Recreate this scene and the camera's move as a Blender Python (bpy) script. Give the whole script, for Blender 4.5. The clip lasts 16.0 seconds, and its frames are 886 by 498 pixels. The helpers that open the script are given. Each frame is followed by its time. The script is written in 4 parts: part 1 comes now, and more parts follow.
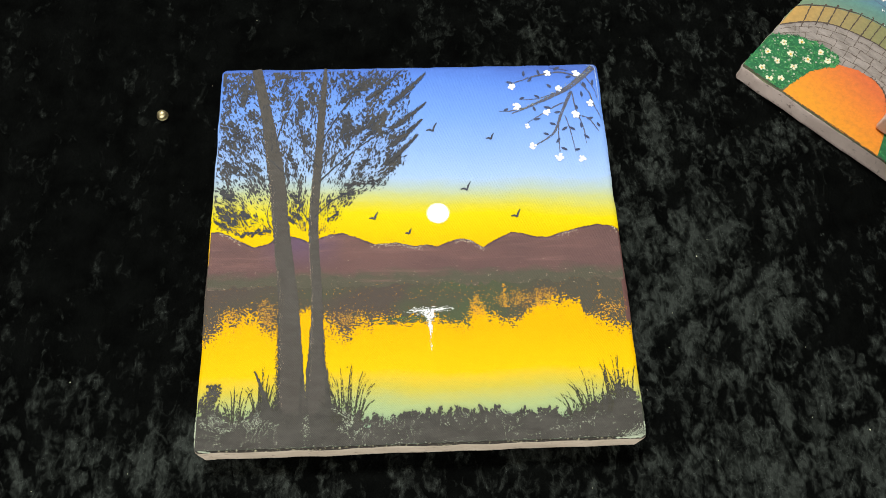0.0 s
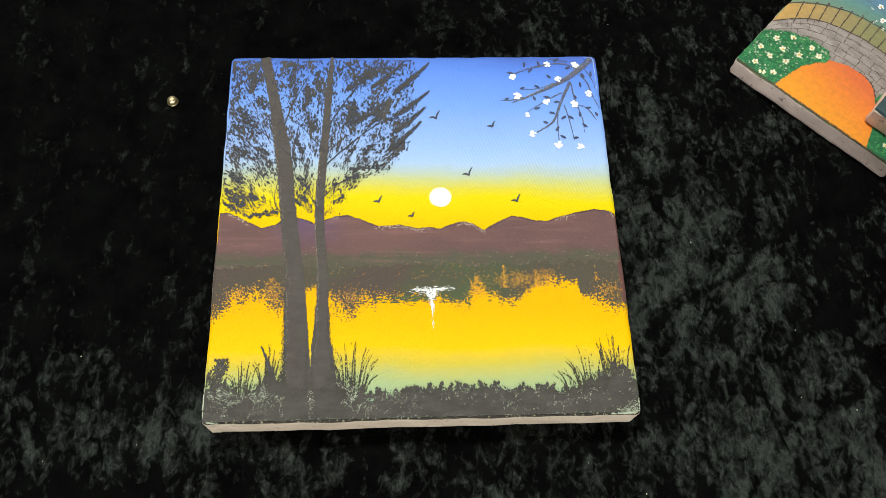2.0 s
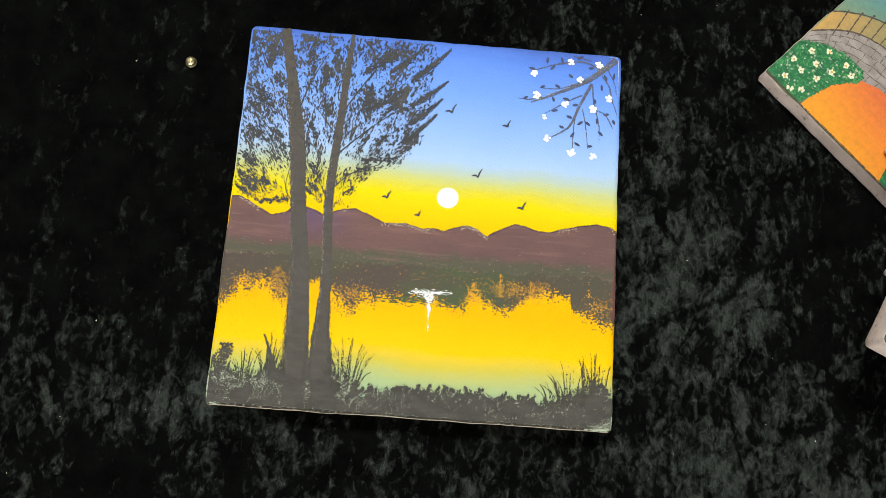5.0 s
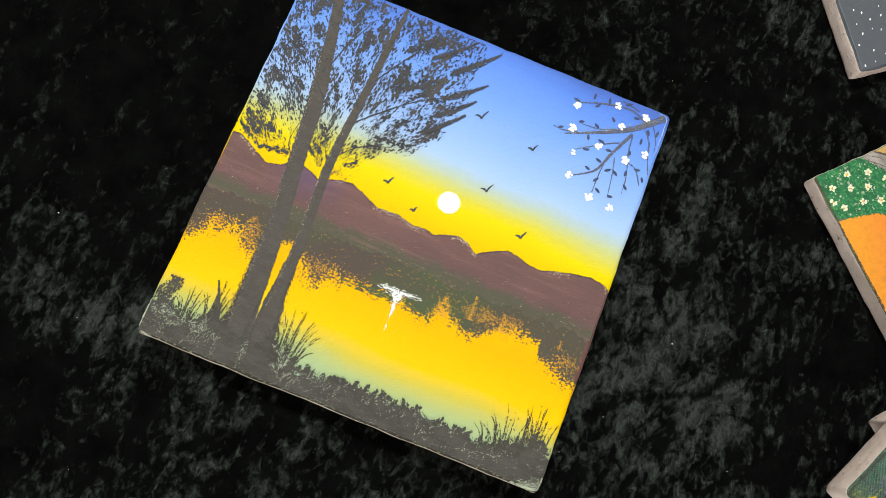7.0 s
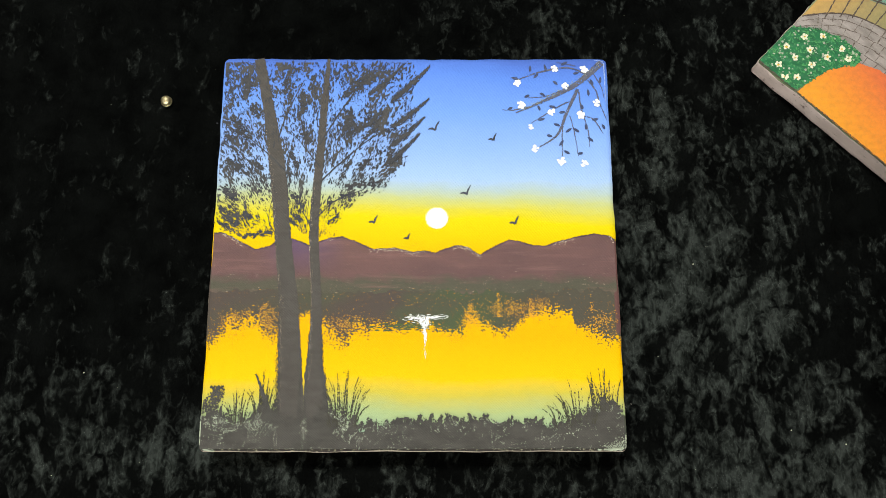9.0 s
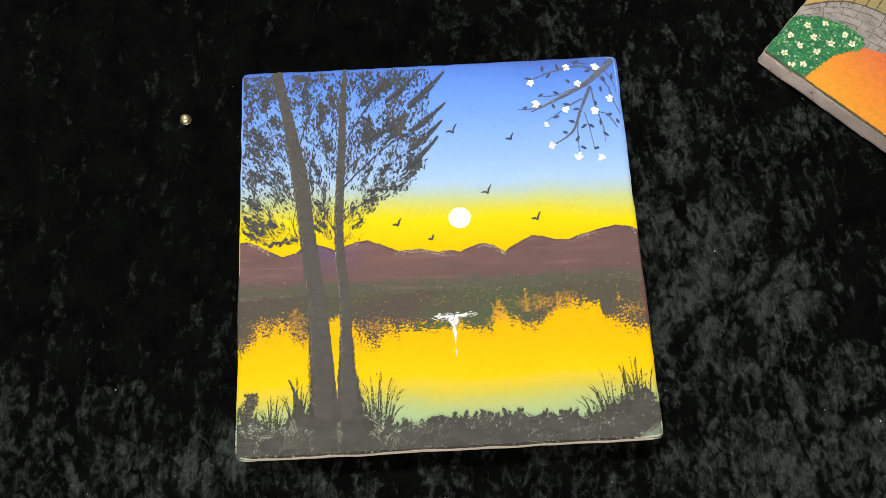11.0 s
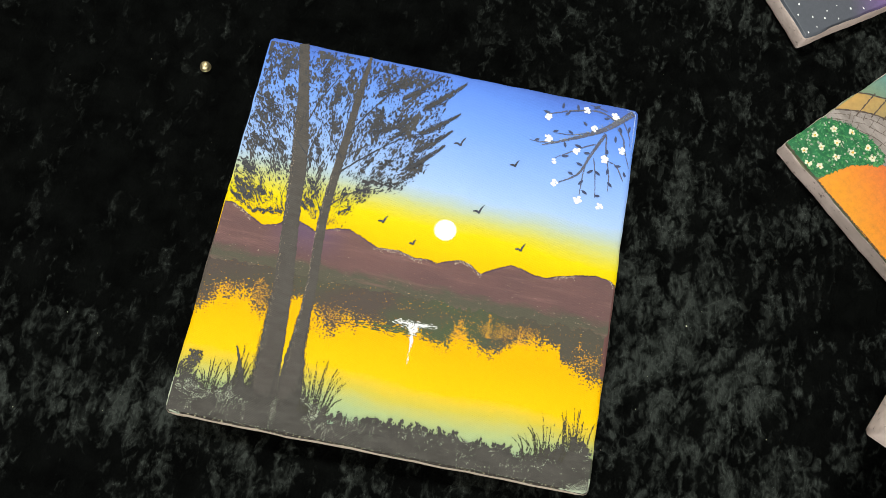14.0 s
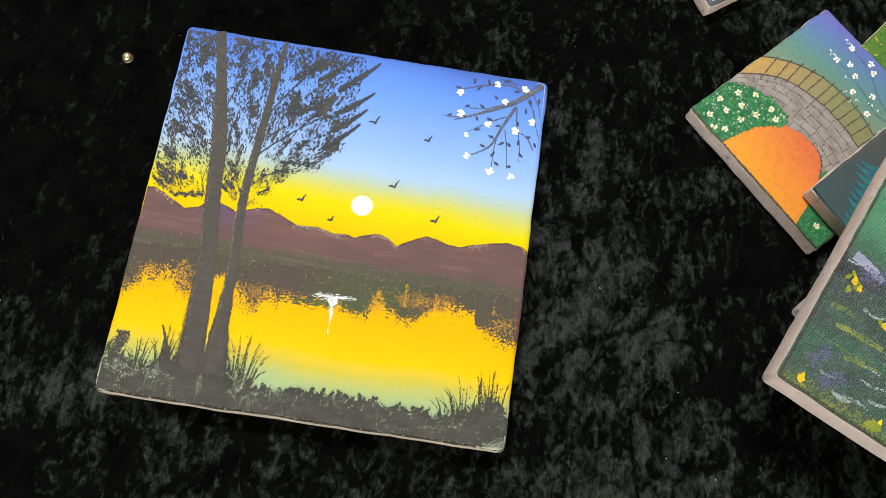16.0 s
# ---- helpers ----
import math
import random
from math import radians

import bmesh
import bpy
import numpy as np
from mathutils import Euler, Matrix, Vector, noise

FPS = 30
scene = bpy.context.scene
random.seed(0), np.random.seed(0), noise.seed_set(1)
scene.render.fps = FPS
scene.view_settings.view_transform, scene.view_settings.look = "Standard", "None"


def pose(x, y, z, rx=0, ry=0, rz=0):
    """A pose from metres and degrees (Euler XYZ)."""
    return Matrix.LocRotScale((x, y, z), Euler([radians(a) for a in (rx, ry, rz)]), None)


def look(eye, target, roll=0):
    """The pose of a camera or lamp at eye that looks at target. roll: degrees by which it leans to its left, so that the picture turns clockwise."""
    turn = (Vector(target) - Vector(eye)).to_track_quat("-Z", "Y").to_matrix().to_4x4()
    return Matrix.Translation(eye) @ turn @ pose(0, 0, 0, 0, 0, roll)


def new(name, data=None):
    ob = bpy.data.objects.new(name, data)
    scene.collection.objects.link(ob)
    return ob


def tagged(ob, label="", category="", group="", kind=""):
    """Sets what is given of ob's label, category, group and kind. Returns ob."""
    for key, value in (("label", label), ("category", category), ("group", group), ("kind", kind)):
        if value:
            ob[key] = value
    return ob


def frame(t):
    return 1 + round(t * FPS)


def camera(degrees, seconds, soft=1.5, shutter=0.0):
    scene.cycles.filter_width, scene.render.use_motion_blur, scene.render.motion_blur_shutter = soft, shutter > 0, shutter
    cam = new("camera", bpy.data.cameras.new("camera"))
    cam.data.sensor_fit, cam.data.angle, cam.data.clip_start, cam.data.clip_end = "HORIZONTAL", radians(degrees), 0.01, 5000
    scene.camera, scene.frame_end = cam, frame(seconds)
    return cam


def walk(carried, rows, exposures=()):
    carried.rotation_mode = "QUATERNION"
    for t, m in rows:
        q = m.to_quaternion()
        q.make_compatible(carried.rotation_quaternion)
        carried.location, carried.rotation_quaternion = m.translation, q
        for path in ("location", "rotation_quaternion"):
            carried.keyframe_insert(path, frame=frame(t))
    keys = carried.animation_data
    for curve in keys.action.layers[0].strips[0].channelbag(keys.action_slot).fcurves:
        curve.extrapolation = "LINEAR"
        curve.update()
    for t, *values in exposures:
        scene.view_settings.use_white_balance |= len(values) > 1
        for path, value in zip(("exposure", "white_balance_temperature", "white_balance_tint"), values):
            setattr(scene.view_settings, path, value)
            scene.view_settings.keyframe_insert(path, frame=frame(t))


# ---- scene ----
cam = camera(56.88, 16.0, soft=0.55)
PATH = [
    (0, (-0.00337, -0.16087, 0.38463), (0.03721, 0.22730, -0.53607), 3.973),
    (0.5, (-0.00485, -0.17053, 0.38439), (0.03785, 0.21911, -0.53559), 4.180),
    (1, (-0.00238, -0.16676, 0.38715), (0.03607, 0.22304, -0.53294), 3.521),
    (1.5, (-0.00809, -0.18022, 0.39030), (0.03782, 0.21737, -0.52611), 5.048),
    (2, (-0.00735, -0.17776, 0.39059), (0.03896, 0.22027, -0.52561), 5.161),
    (2.5, (-0.00796, -0.17492, 0.38706), (0.04132, 0.21941, -0.53058), 4.725),
    (3, (-0.00849, -0.17073, 0.38447), (0.03689, 0.18620, -0.54856), 3.864),
    (3.5, (-0.01089, -0.16213, 0.38849), (0.02498, 0.13661, -0.56517), 3.429),
    (4, (-0.00792, -0.13273, 0.40930), (0.01962, 0.11914, -0.55807), 5.219),
    (4.5, (-0.00117, -0.11728, 0.42482), (0.02031, 0.10822, -0.54919), 6.953),
    (4.7, (-0.00414, -0.10536, 0.43023), (0.02488, 0.10398, -0.54718), 10.055),
    (6.8, (0.01438, -0.09221, 0.40657), (0.02730, 0.10949, -0.57279), 25.798),
    (7, (0.01321, -0.09222, 0.40708), (0.02263, 0.11533, -0.57110), 24.724),
    (7.5, (0.01103, -0.09397, 0.40454), (0.01431, 0.13448, -0.56901), 21.213),
    (8, (0.01240, -0.09717, 0.40763), (0.01252, 0.13742, -0.56447), 13.012),
    (8.5, (0.01920, -0.08958, 0.41051), (0.01918, 0.13970, -0.56284), 5.106),
    (9, (0.01159, -0.10042, 0.41204), (0.01782, 0.13976, -0.55867), 1.409),
    (11.3, (-0.00277, -0.11924, 0.41066), (0.00703, 0.16556, -0.54788), -1.185),
    (11.5, (-0.00054, -0.11604, 0.41606), (0.00614, 0.16667, -0.54312), -1.837),
    (12, (0.00341, -0.11679, 0.41309), (0.00973, 0.16768, -0.54557), -1.459),
    (12.5, (0.00008, -0.11875, 0.41178), (0.00761, 0.16768, -0.54630), 1.227),
    (13, (0.00445, -0.12071, 0.40909), (0.01181, 0.16885, -0.54804), 5.598),
    (13.5, (0.00645, -0.11826, 0.40715), (0.01587, 0.16969, -0.55045), 11.114),
    (14, (0.00908, -0.11556, 0.40982), (0.01573, 0.17416, -0.54727), 12.618),
    (14.5, (0.00768, -0.11432, 0.40627), (0.01426, 0.17318, -0.55149), 12.888),
    (15, (0.01173, -0.11651, 0.40792), (0.01918, 0.16407, -0.55188), 12.802),
    (15.5, (0.02635, -0.11653, 0.41967), (0.04247, 0.15850, -0.54163), 13.381),
    (16, (0.04842, -0.12006, 0.42576), (0.06699, 0.15469, -0.53558), 12.546),
]
walk(cam, [(t, look(eye, target, roll)) for t, eye, target, roll in PATH])

# ---- world and light ----
world = bpy.data.worlds.new("room_air")
world.use_nodes = True
world.node_tree.nodes["Background"].inputs[0].default_value = (0.9, 0.95, 1.0, 1)
world.node_tree.nodes["Background"].inputs[1].default_value = 0.05
scene.world = world
scene.view_settings.exposure = 0.0


def ceiling_lamp(x, y, z, sx, sy, watts, colour):
    lamp = bpy.data.lights.new("ceiling_panel_light", "AREA")
    lamp.shape, lamp.size, lamp.size_y = "RECTANGLE", sx, sy
    lamp.energy, lamp.color = watts, colour
    ob = new("ceiling_panel_light", lamp)
    ob.matrix_world = pose(x, y, z)
    return ob


ceiling_lamp(-0.45, 1.0, 2.36, 0.7, 0.4, 92, (0.965, 0.985, 0.95))

# unseen fill lamp added low in the south to brighten the canvas sides
side_fill_light = bpy.data.lights.new("side_fill_light", "AREA")
side_fill_light.shape, side_fill_light.size, side_fill_light.size_y = "RECTANGLE", 1.5, 0.9
side_fill_light.energy, side_fill_light.color = 31, (0.965, 0.985, 0.96)
new("side_fill_light", side_fill_light).matrix_world = pose(0.1, -1.57, 0.80, 90, 0, 0)


# ---- node helpers ----
def lin(r, g, b, k=1.0):
    f = lambda v: ((v / 255 + 0.055) / 1.055) ** 2.4 if v > 10.3 else v / 255 / 12.92
    return (f(r) * k, f(g) * k, f(b) * k, 1.0)


class Nodes:
    """A material with short calls for its nodes."""

    def __init__(self, name):
        self.mat = bpy.data.materials.new(name)
        self.mat.use_nodes = True
        self.tree = self.mat.node_tree
        self.shader = self.tree.nodes["Principled BSDF"]
        self.coord = self.tree.nodes.new("ShaderNodeTexCoord").outputs["Object"]
        sep = self.tree.nodes.new("ShaderNodeSeparateXYZ")
        self.link(self.coord, sep.inputs[0])
        self.x, self.y, self.z = sep.outputs

    def link(self, value, socket):
        if hasattr(value, "node"):
            self.tree.links.new(value, socket)
        else:
            socket.default_value = value

    def math(self, op, a, b=0.0, clamp=False):
        n = self.tree.nodes.new("ShaderNodeMath")
        n.operation, n.use_clamp = op, clamp
        self.link(a, n.inputs[0])
        self.link(b, n.inputs[1])
        return n.outputs[0]

    def fit(self, v, a, b, c=0.0, d=1.0, smooth=False):
        n = self.tree.nodes.new("ShaderNodeMapRange")
        n.interpolation_type = "SMOOTHSTEP" if smooth else "LINEAR"
        self.link(v, n.inputs[0])
        for i, q in enumerate((a, b, c, d)):
            self.link(q, n.inputs[i + 1])
        return n.outputs[0]

    def noise(self, scale, detail=3.0, rough=0.55, warp=0.0, stretch=None, spin=0.0, vec=None):
        n = self.tree.nodes.new("ShaderNodeTexNoise")
        n.inputs["Scale"].default_value = scale
        n.inputs["Detail"].default_value = detail
        n.inputs["Roughness"].default_value = rough
        n.inputs["Distortion"].default_value = warp
        vec = vec or self.coord
        if stretch:
            m = self.tree.nodes.new("ShaderNodeMapping")
            m.inputs["Scale"].default_value = stretch
            m.inputs["Rotation"].default_value = (0, 0, spin)
            self.link(vec, m.inputs[0])
            vec = m.outputs[0]
        self.link(vec, n.inputs["Vector"])
        return n.outputs["Fac"]

    def mix(self, fac, a, b):
        n = self.tree.nodes.new("ShaderNodeMix")
        n.data_type = "RGBA"
        self.link(fac, n.inputs[0])
        self.link(a, n.inputs[6])
        self.link(b, n.inputs[7])
        return n.outputs[2]

    def ramp(self, fac, stops):
        n = self.tree.nodes.new("ShaderNodeValToRGB")
        els = n.color_ramp.elements
        while len(els) < len(stops):
            els.new(0.5)
        for e, (p, c) in zip(els, stops):
            e.position = p
        for e, (p, c) in zip(els, stops):
            e.color = c
        self.link(fac, n.inputs[0])
        return n.outputs[0]

    def curve(self, v, pts):
        n = self.tree.nodes.new("ShaderNodeFloatCurve")
        c = n.mapping.curves[0]
        while len(c.points) < len(pts):
            c.points.new(0.5, 0.5)
        for p, (a, b) in zip(c.points, pts):
            p.location, p.handle_type = (a, b), "VECTOR"
        n.mapping.update()
        self.link(v, n.inputs["Value"])
        return n.outputs[0]

    def weave(self, pitch=0.00075):
        k = 2 * math.pi / pitch
        slip = self.math("MULTIPLY", self.noise(420, 3, 0.6), 14.0)
        a = self.math("SINE", self.math("ADD", self.math("MULTIPLY", self.x, k), slip))
        b = self.math("SINE", self.math("SUBTRACT", self.math("MULTIPLY", self.y, k), slip))
        return self.math("ADD", self.math("MULTIPLY", a, b), self.math("MULTIPLY", self.noise(900, 2), 1.2))

    def thread(self, colour, w, amount):
        """Puts the weave's highlights into the colour: lighter crowns, darker hollows."""
        n = self.tree.nodes.new("ShaderNodeHueSaturation")
        self.link(self.fit(w, -0.4, 1.6, 1.0 - amount, 1.0 + amount), n.inputs["Value"])
        self.link(colour, n.inputs["Color"])
        return n.outputs[0]

    def join(self, x, y):
        n = self.tree.nodes.new("ShaderNodeCombineXYZ")
        self.link(x, n.inputs[0])
        self.link(y, n.inputs[1])
        return n.outputs[0]

    def away(self, x, y, sx, sy):
        """Distance from a place on the cloth, in lengths of its own along x and y."""
        dx = self.math("MULTIPLY", self.math("SUBTRACT", self.x, x), 1 / sx)
        dy = self.math("MULTIPLY", self.math("SUBTRACT", self.y, y), 1 / sy)
        return self.math("SQRT", self.math("ADD", self.math("MULTIPLY", dx, dx), self.math("MULTIPLY", dy, dy)))

    def dry(self, missed):
        """A dry brush skips the hollows of the weave: the paint below shows there."""
        v = self.math("ADD", self.noise(1250, 1.5, 0.5), self.math("MULTIPLY", self.noise(260, 2), 0.35))
        edge = 0.675 - 0.30 * (0.5 - missed)
        self.link(self.fit(v, edge - 0.02, edge + 0.02), self.shader.inputs["Alpha"])

    def bump(self, height, distance, strength=1.0):
        n = self.tree.nodes.new("ShaderNodeBump")
        n.inputs["Strength"].default_value = strength
        n.inputs["Distance"].default_value = distance
        self.link(height, n.inputs["Height"])
        self.link(n.outputs[0], self.shader.inputs["Normal"])

    def done(self, colour, rough=0.5, spec=0.4, metal=0.0):
        self.link(colour, self.shader.inputs["Base Color"])
        self.link(rough, self.shader.inputs["Roughness"])
        self.shader.inputs["Specular IOR Level"].default_value = spec
        self.shader.inputs["Metallic"].default_value = metal
        return self.mat


ALB = 0.8


def paint(name, rgb, rgb2=None, scale=160, rough=0.5, spec=0.35, weave=0.00005, thread=0.10, missed=0.0):
    """Acrylic paint on canvas: two shades brushed into each other, with the weave in relief."""
    g = Nodes(name)
    a = lin(*rgb, ALB)
    b = lin(*(rgb2 or [c * 0.82 for c in rgb]), ALB)
    c = g.mix(g.fit(g.noise(scale, 4, 0.6, stretch=(0.5, 1.5, 1)), 0.35, 0.65), a, b)
    w = g.weave()
    c = g.thread(c, w, thread)
    g.bump(w, weave, 0.8)
    if missed:
        g.dry(missed)
    return g.done(c, g.fit(g.noise(60, 2), 0.3, 0.7, rough - 0.08, rough + 0.1), spec)


def sunset_material():
    """The sky's and the water's blended bands, and the dry-brushed reflection of the far shore."""
    g = Nodes("sunset_acrylic")
    wob = g.math("MULTIPLY", g.math("SUBTRACT", g.noise(22, 2, stretch=(0.6, 1, 1)), 0.5), 0.012)
    fine = g.math("MULTIPLY", g.math("SUBTRACT", g.noise(420, 3, 0.7, stretch=(0.35, 1, 1)), 0.5), 0.004)
    yy = g.math("ADD", g.math("ADD", g.y, wob), fine)
    yy = g.math("ADD", yy, g.math("MULTIPLY", g.fit(g.x, 0.0, 0.1, 0.0, 0.0045), g.fit(g.y, 0.0, 0.012)))
    t = g.fit(yy, -0.102, 0.102)
    at = lambda mm: (mm + 102) / 204
    sky = g.ramp(t, [(at(-92), lin(160, 188, 158, ALB)), (at(-82), lin(180, 194, 132, ALB)), (at(-74), lin(214, 196, 76, ALB)),
                     (at(-66), lin(250, 203, 6, ALB)), (at(-58), lin(252, 196, 0, ALB)), (at(-45), lin(252, 185, 0, ALB)), (at(-10), lin(252, 188, 0, ALB)),
                     (at(3), lin(248, 206, 0, ALB)), (at(13), lin(240, 218, 10, ALB)), (at(18), lin(226, 212, 66, ALB)),
                     (at(24), lin(206, 209, 136, ALB)), (at(30), lin(188, 205, 200, ALB)), (at(37), lin(174, 203, 246, ALB)), (at(50), lin(154, 189, 251, ALB)),
                     (at(72), lin(124, 167, 246, ALB)), (at(91), lin(100, 144, 234, ALB)), (at(98), lin(90, 128, 218, ALB)), (at(101), lin(84, 116, 202, ALB))])
    dust = g.math("MULTIPLY", g.fit(g.noise(1500, 2, 0.6), 0.62, 0.72, 0.0, 0.35), g.fit(g.y, 0.0, 0.02))
    dust = g.math("MULTIPLY", dust, g.fit(g.y, 0.020, 0.034, 1.0, 0.0))
    sky = g.mix(dust, sky, lin(200, 180, 30, ALB))
    # lower edge of the shore's reflection across the picture
    shore = [(-101, -52), (-90, -43), (-76, -40), (-73, -47), (-66, -46), (-55, -39), (-47, -39), (-40, -46), (-33, -50), (-26, -44), (-13, -44),
             (10, -43), (15, -45.5), (23, -45.5), (24.5, -40), (30, -40), (33, -43), (40, -46), (49, -45), (55, -39), (61, -36), (77, -36), (78, -44), (90, -46), (101, -51)]
    p = g.curve(g.fit(g.x, -0.101, 0.101), [((a + 101) / 202, (b + 60) / 40) for a, b in shore])
    edge = g.fit(p, 0, 1, -0.060, -0.020)
    column = g.math("MULTIPLY", g.math("SUBTRACT", g.noise(150, 2, 0.5, stretch=(1, 0.05, 1)), 0.5), 0.010)
    d = g.math("ADD", g.math("SUBTRACT", g.y, edge), column)
    dry = g.math("MULTIPLY", g.math("SUBTRACT", g.noise(1150, 1.5, 0.5, stretch=(0.9, 1.1, 1)), 0.5), 0.042)
    patch = g.fit(g.noise(70, 2, stretch=(1, 0.25, 1)), 0.36, 0.60, 0.28, 0.95)
    mask = g.fit(g.math("ADD", g.math("SUBTRACT", d, 0.0020), g.math("MULTIPLY", dry, patch)), -0.0006, 0.0010)
    green = g.fit(g.noise(30, 3, stretch=(0.4, 1, 1)), 0.44, 0.6)
    mid = g.fit(g.math("ABSOLUTE", g.math("ADD", g.x, -0.0)), 0.03, 0.06, 1.0, 0.25)
    dark = g.mix(g.math("MULTIPLY", green, mid), lin(90, 80, 73, ALB), lin(84, 93, 68, ALB))
    dark = g.mix(g.fit(g.noise(700, 3, 0.7), 0.60, 0.68), dark, lin(120, 92, 60, ALB))
    below = g.fit(g.y, -0.0605, -0.0595)
    mask = g.math("MULTIPLY", g.math("MULTIPLY", mask, below), g.fit(g.y, -0.012, -0.010, 1.0, 0.0))
    col = g.mix(mask, sky, dark)
    rim = g.fit(g.math("ADD", g.y, g.math("MULTIPLY", g.noise(300, 3), 0.0006)), -0.0990, -0.0984, 1.0, 0.0)
    col = g.mix(rim, col, g.mix(g.fit(g.noise(620, 3, 0.75), 0.56, 0.66), lin(62, 57, 52, ALB), lin(190, 182, 150, ALB)))
    hem = g.fit(g.math("ADD", g.x, g.math("MULTIPLY", g.noise(200, 3), 0.0006)), 0.0982, 0.0986)
    hem = g.math("MULTIPLY", g.math("MULTIPLY", hem, g.fit(g.y, -0.046, -0.044)), g.fit(g.y, 0.001, 0.003, 1.0, 0.0))
    col = g.mix(hem, col, lin(112, 80, 76, ALB))
    low = g.fit(g.math("ADD", g.y, g.math("MULTIPLY", g.noise(300, 3), 0.002)), -0.0835, -0.0825, 1.0, 0.0)
    side = g.fit(g.math("ABSOLUTE", g.x), 0.0980, 0.0985)
    col = g.mix(g.math("MULTIPLY", g.math("MULTIPLY", low, side), 0.9), col, lin(70, 65, 62, ALB))
    w = g.weave()
    g.bump(w, 0.00005, 0.8)
    return g.done(g.thread(col, w, 0.10), 0.6, 0.07)


def hill_material():
    g = Nodes("mauve_hill_acrylic")
    n = g.noise(45, 4, 0.6, stretch=(0.4, 1.6, 1))
    left = g.fit(g.math("ABSOLUTE", g.math("ADD", g.x, 0.056)), 0.004, 0.022, 1.0, 0.0)
    up = g.fit(g.y, -0.016, 0.0)
    c = g.mix(g.fit(n, 0.35, 0.65), lin(120, 86, 81, ALB), lin(104, 76, 74, ALB))
    c = g.mix(g.math("MULTIPLY", g.math("MULTIPLY", left, up), 0.8), c, lin(100, 78, 108, ALB))
    low = g.fit(g.math("ADD", g.y, g.math("MULTIPLY", g.math("SUBTRACT", g.noise(160, 4, 0.7, stretch=(0.5, 1, 1)), 0.5), 0.012)), -0.020, -0.0155)
    c = g.mix(low, lin(88, 84, 68, ALB), c)
    c = g.mix(g.fit(g.noise(1100, 2.5, 0.6), 0.70, 0.73), c, lin(196, 150, 120, ALB))
    c = g.mix(g.fit(g.noise(120, 5, 0.7, stretch=(0.12, 1.6, 1)), 0.54, 0.70, 0.0, 0.6), c, lin(144, 106, 98, ALB))
    w = g.weave()
    g.bump(w, 0.00006, 0.9)
    return g.done(g.thread(c, w, 0.24), 0.55, 0.25)


def raw_canvas_material(name, light, mid):
    g = Nodes(name)
    c = g.mix(g.fit(g.noise(60, 4, 0.6), 0.35, 0.65), lin(*light, 0.9), lin(*mid, 0.9))
    c = g.mix(g.fit(g.noise(320, 3, 0.65), 0.60, 0.72), c, lin(150, 128, 118, 0.85))
    k = 2 * math.pi / 0.0008
    w = g.math("MULTIPLY", g.math("SINE", g.math("MULTIPLY", g.math("ADD", g.x, g.y), k)), g.math("SINE", g.math("MULTIPLY", g.z, k)))
    g.bump(g.math("ADD", g.math("MULTIPLY", w, 0.12), g.math("MULTIPLY", g.noise(180, 4), 5.0)), 0.00014, 0.9)
    return g.done(c, 0.85, 0.2)


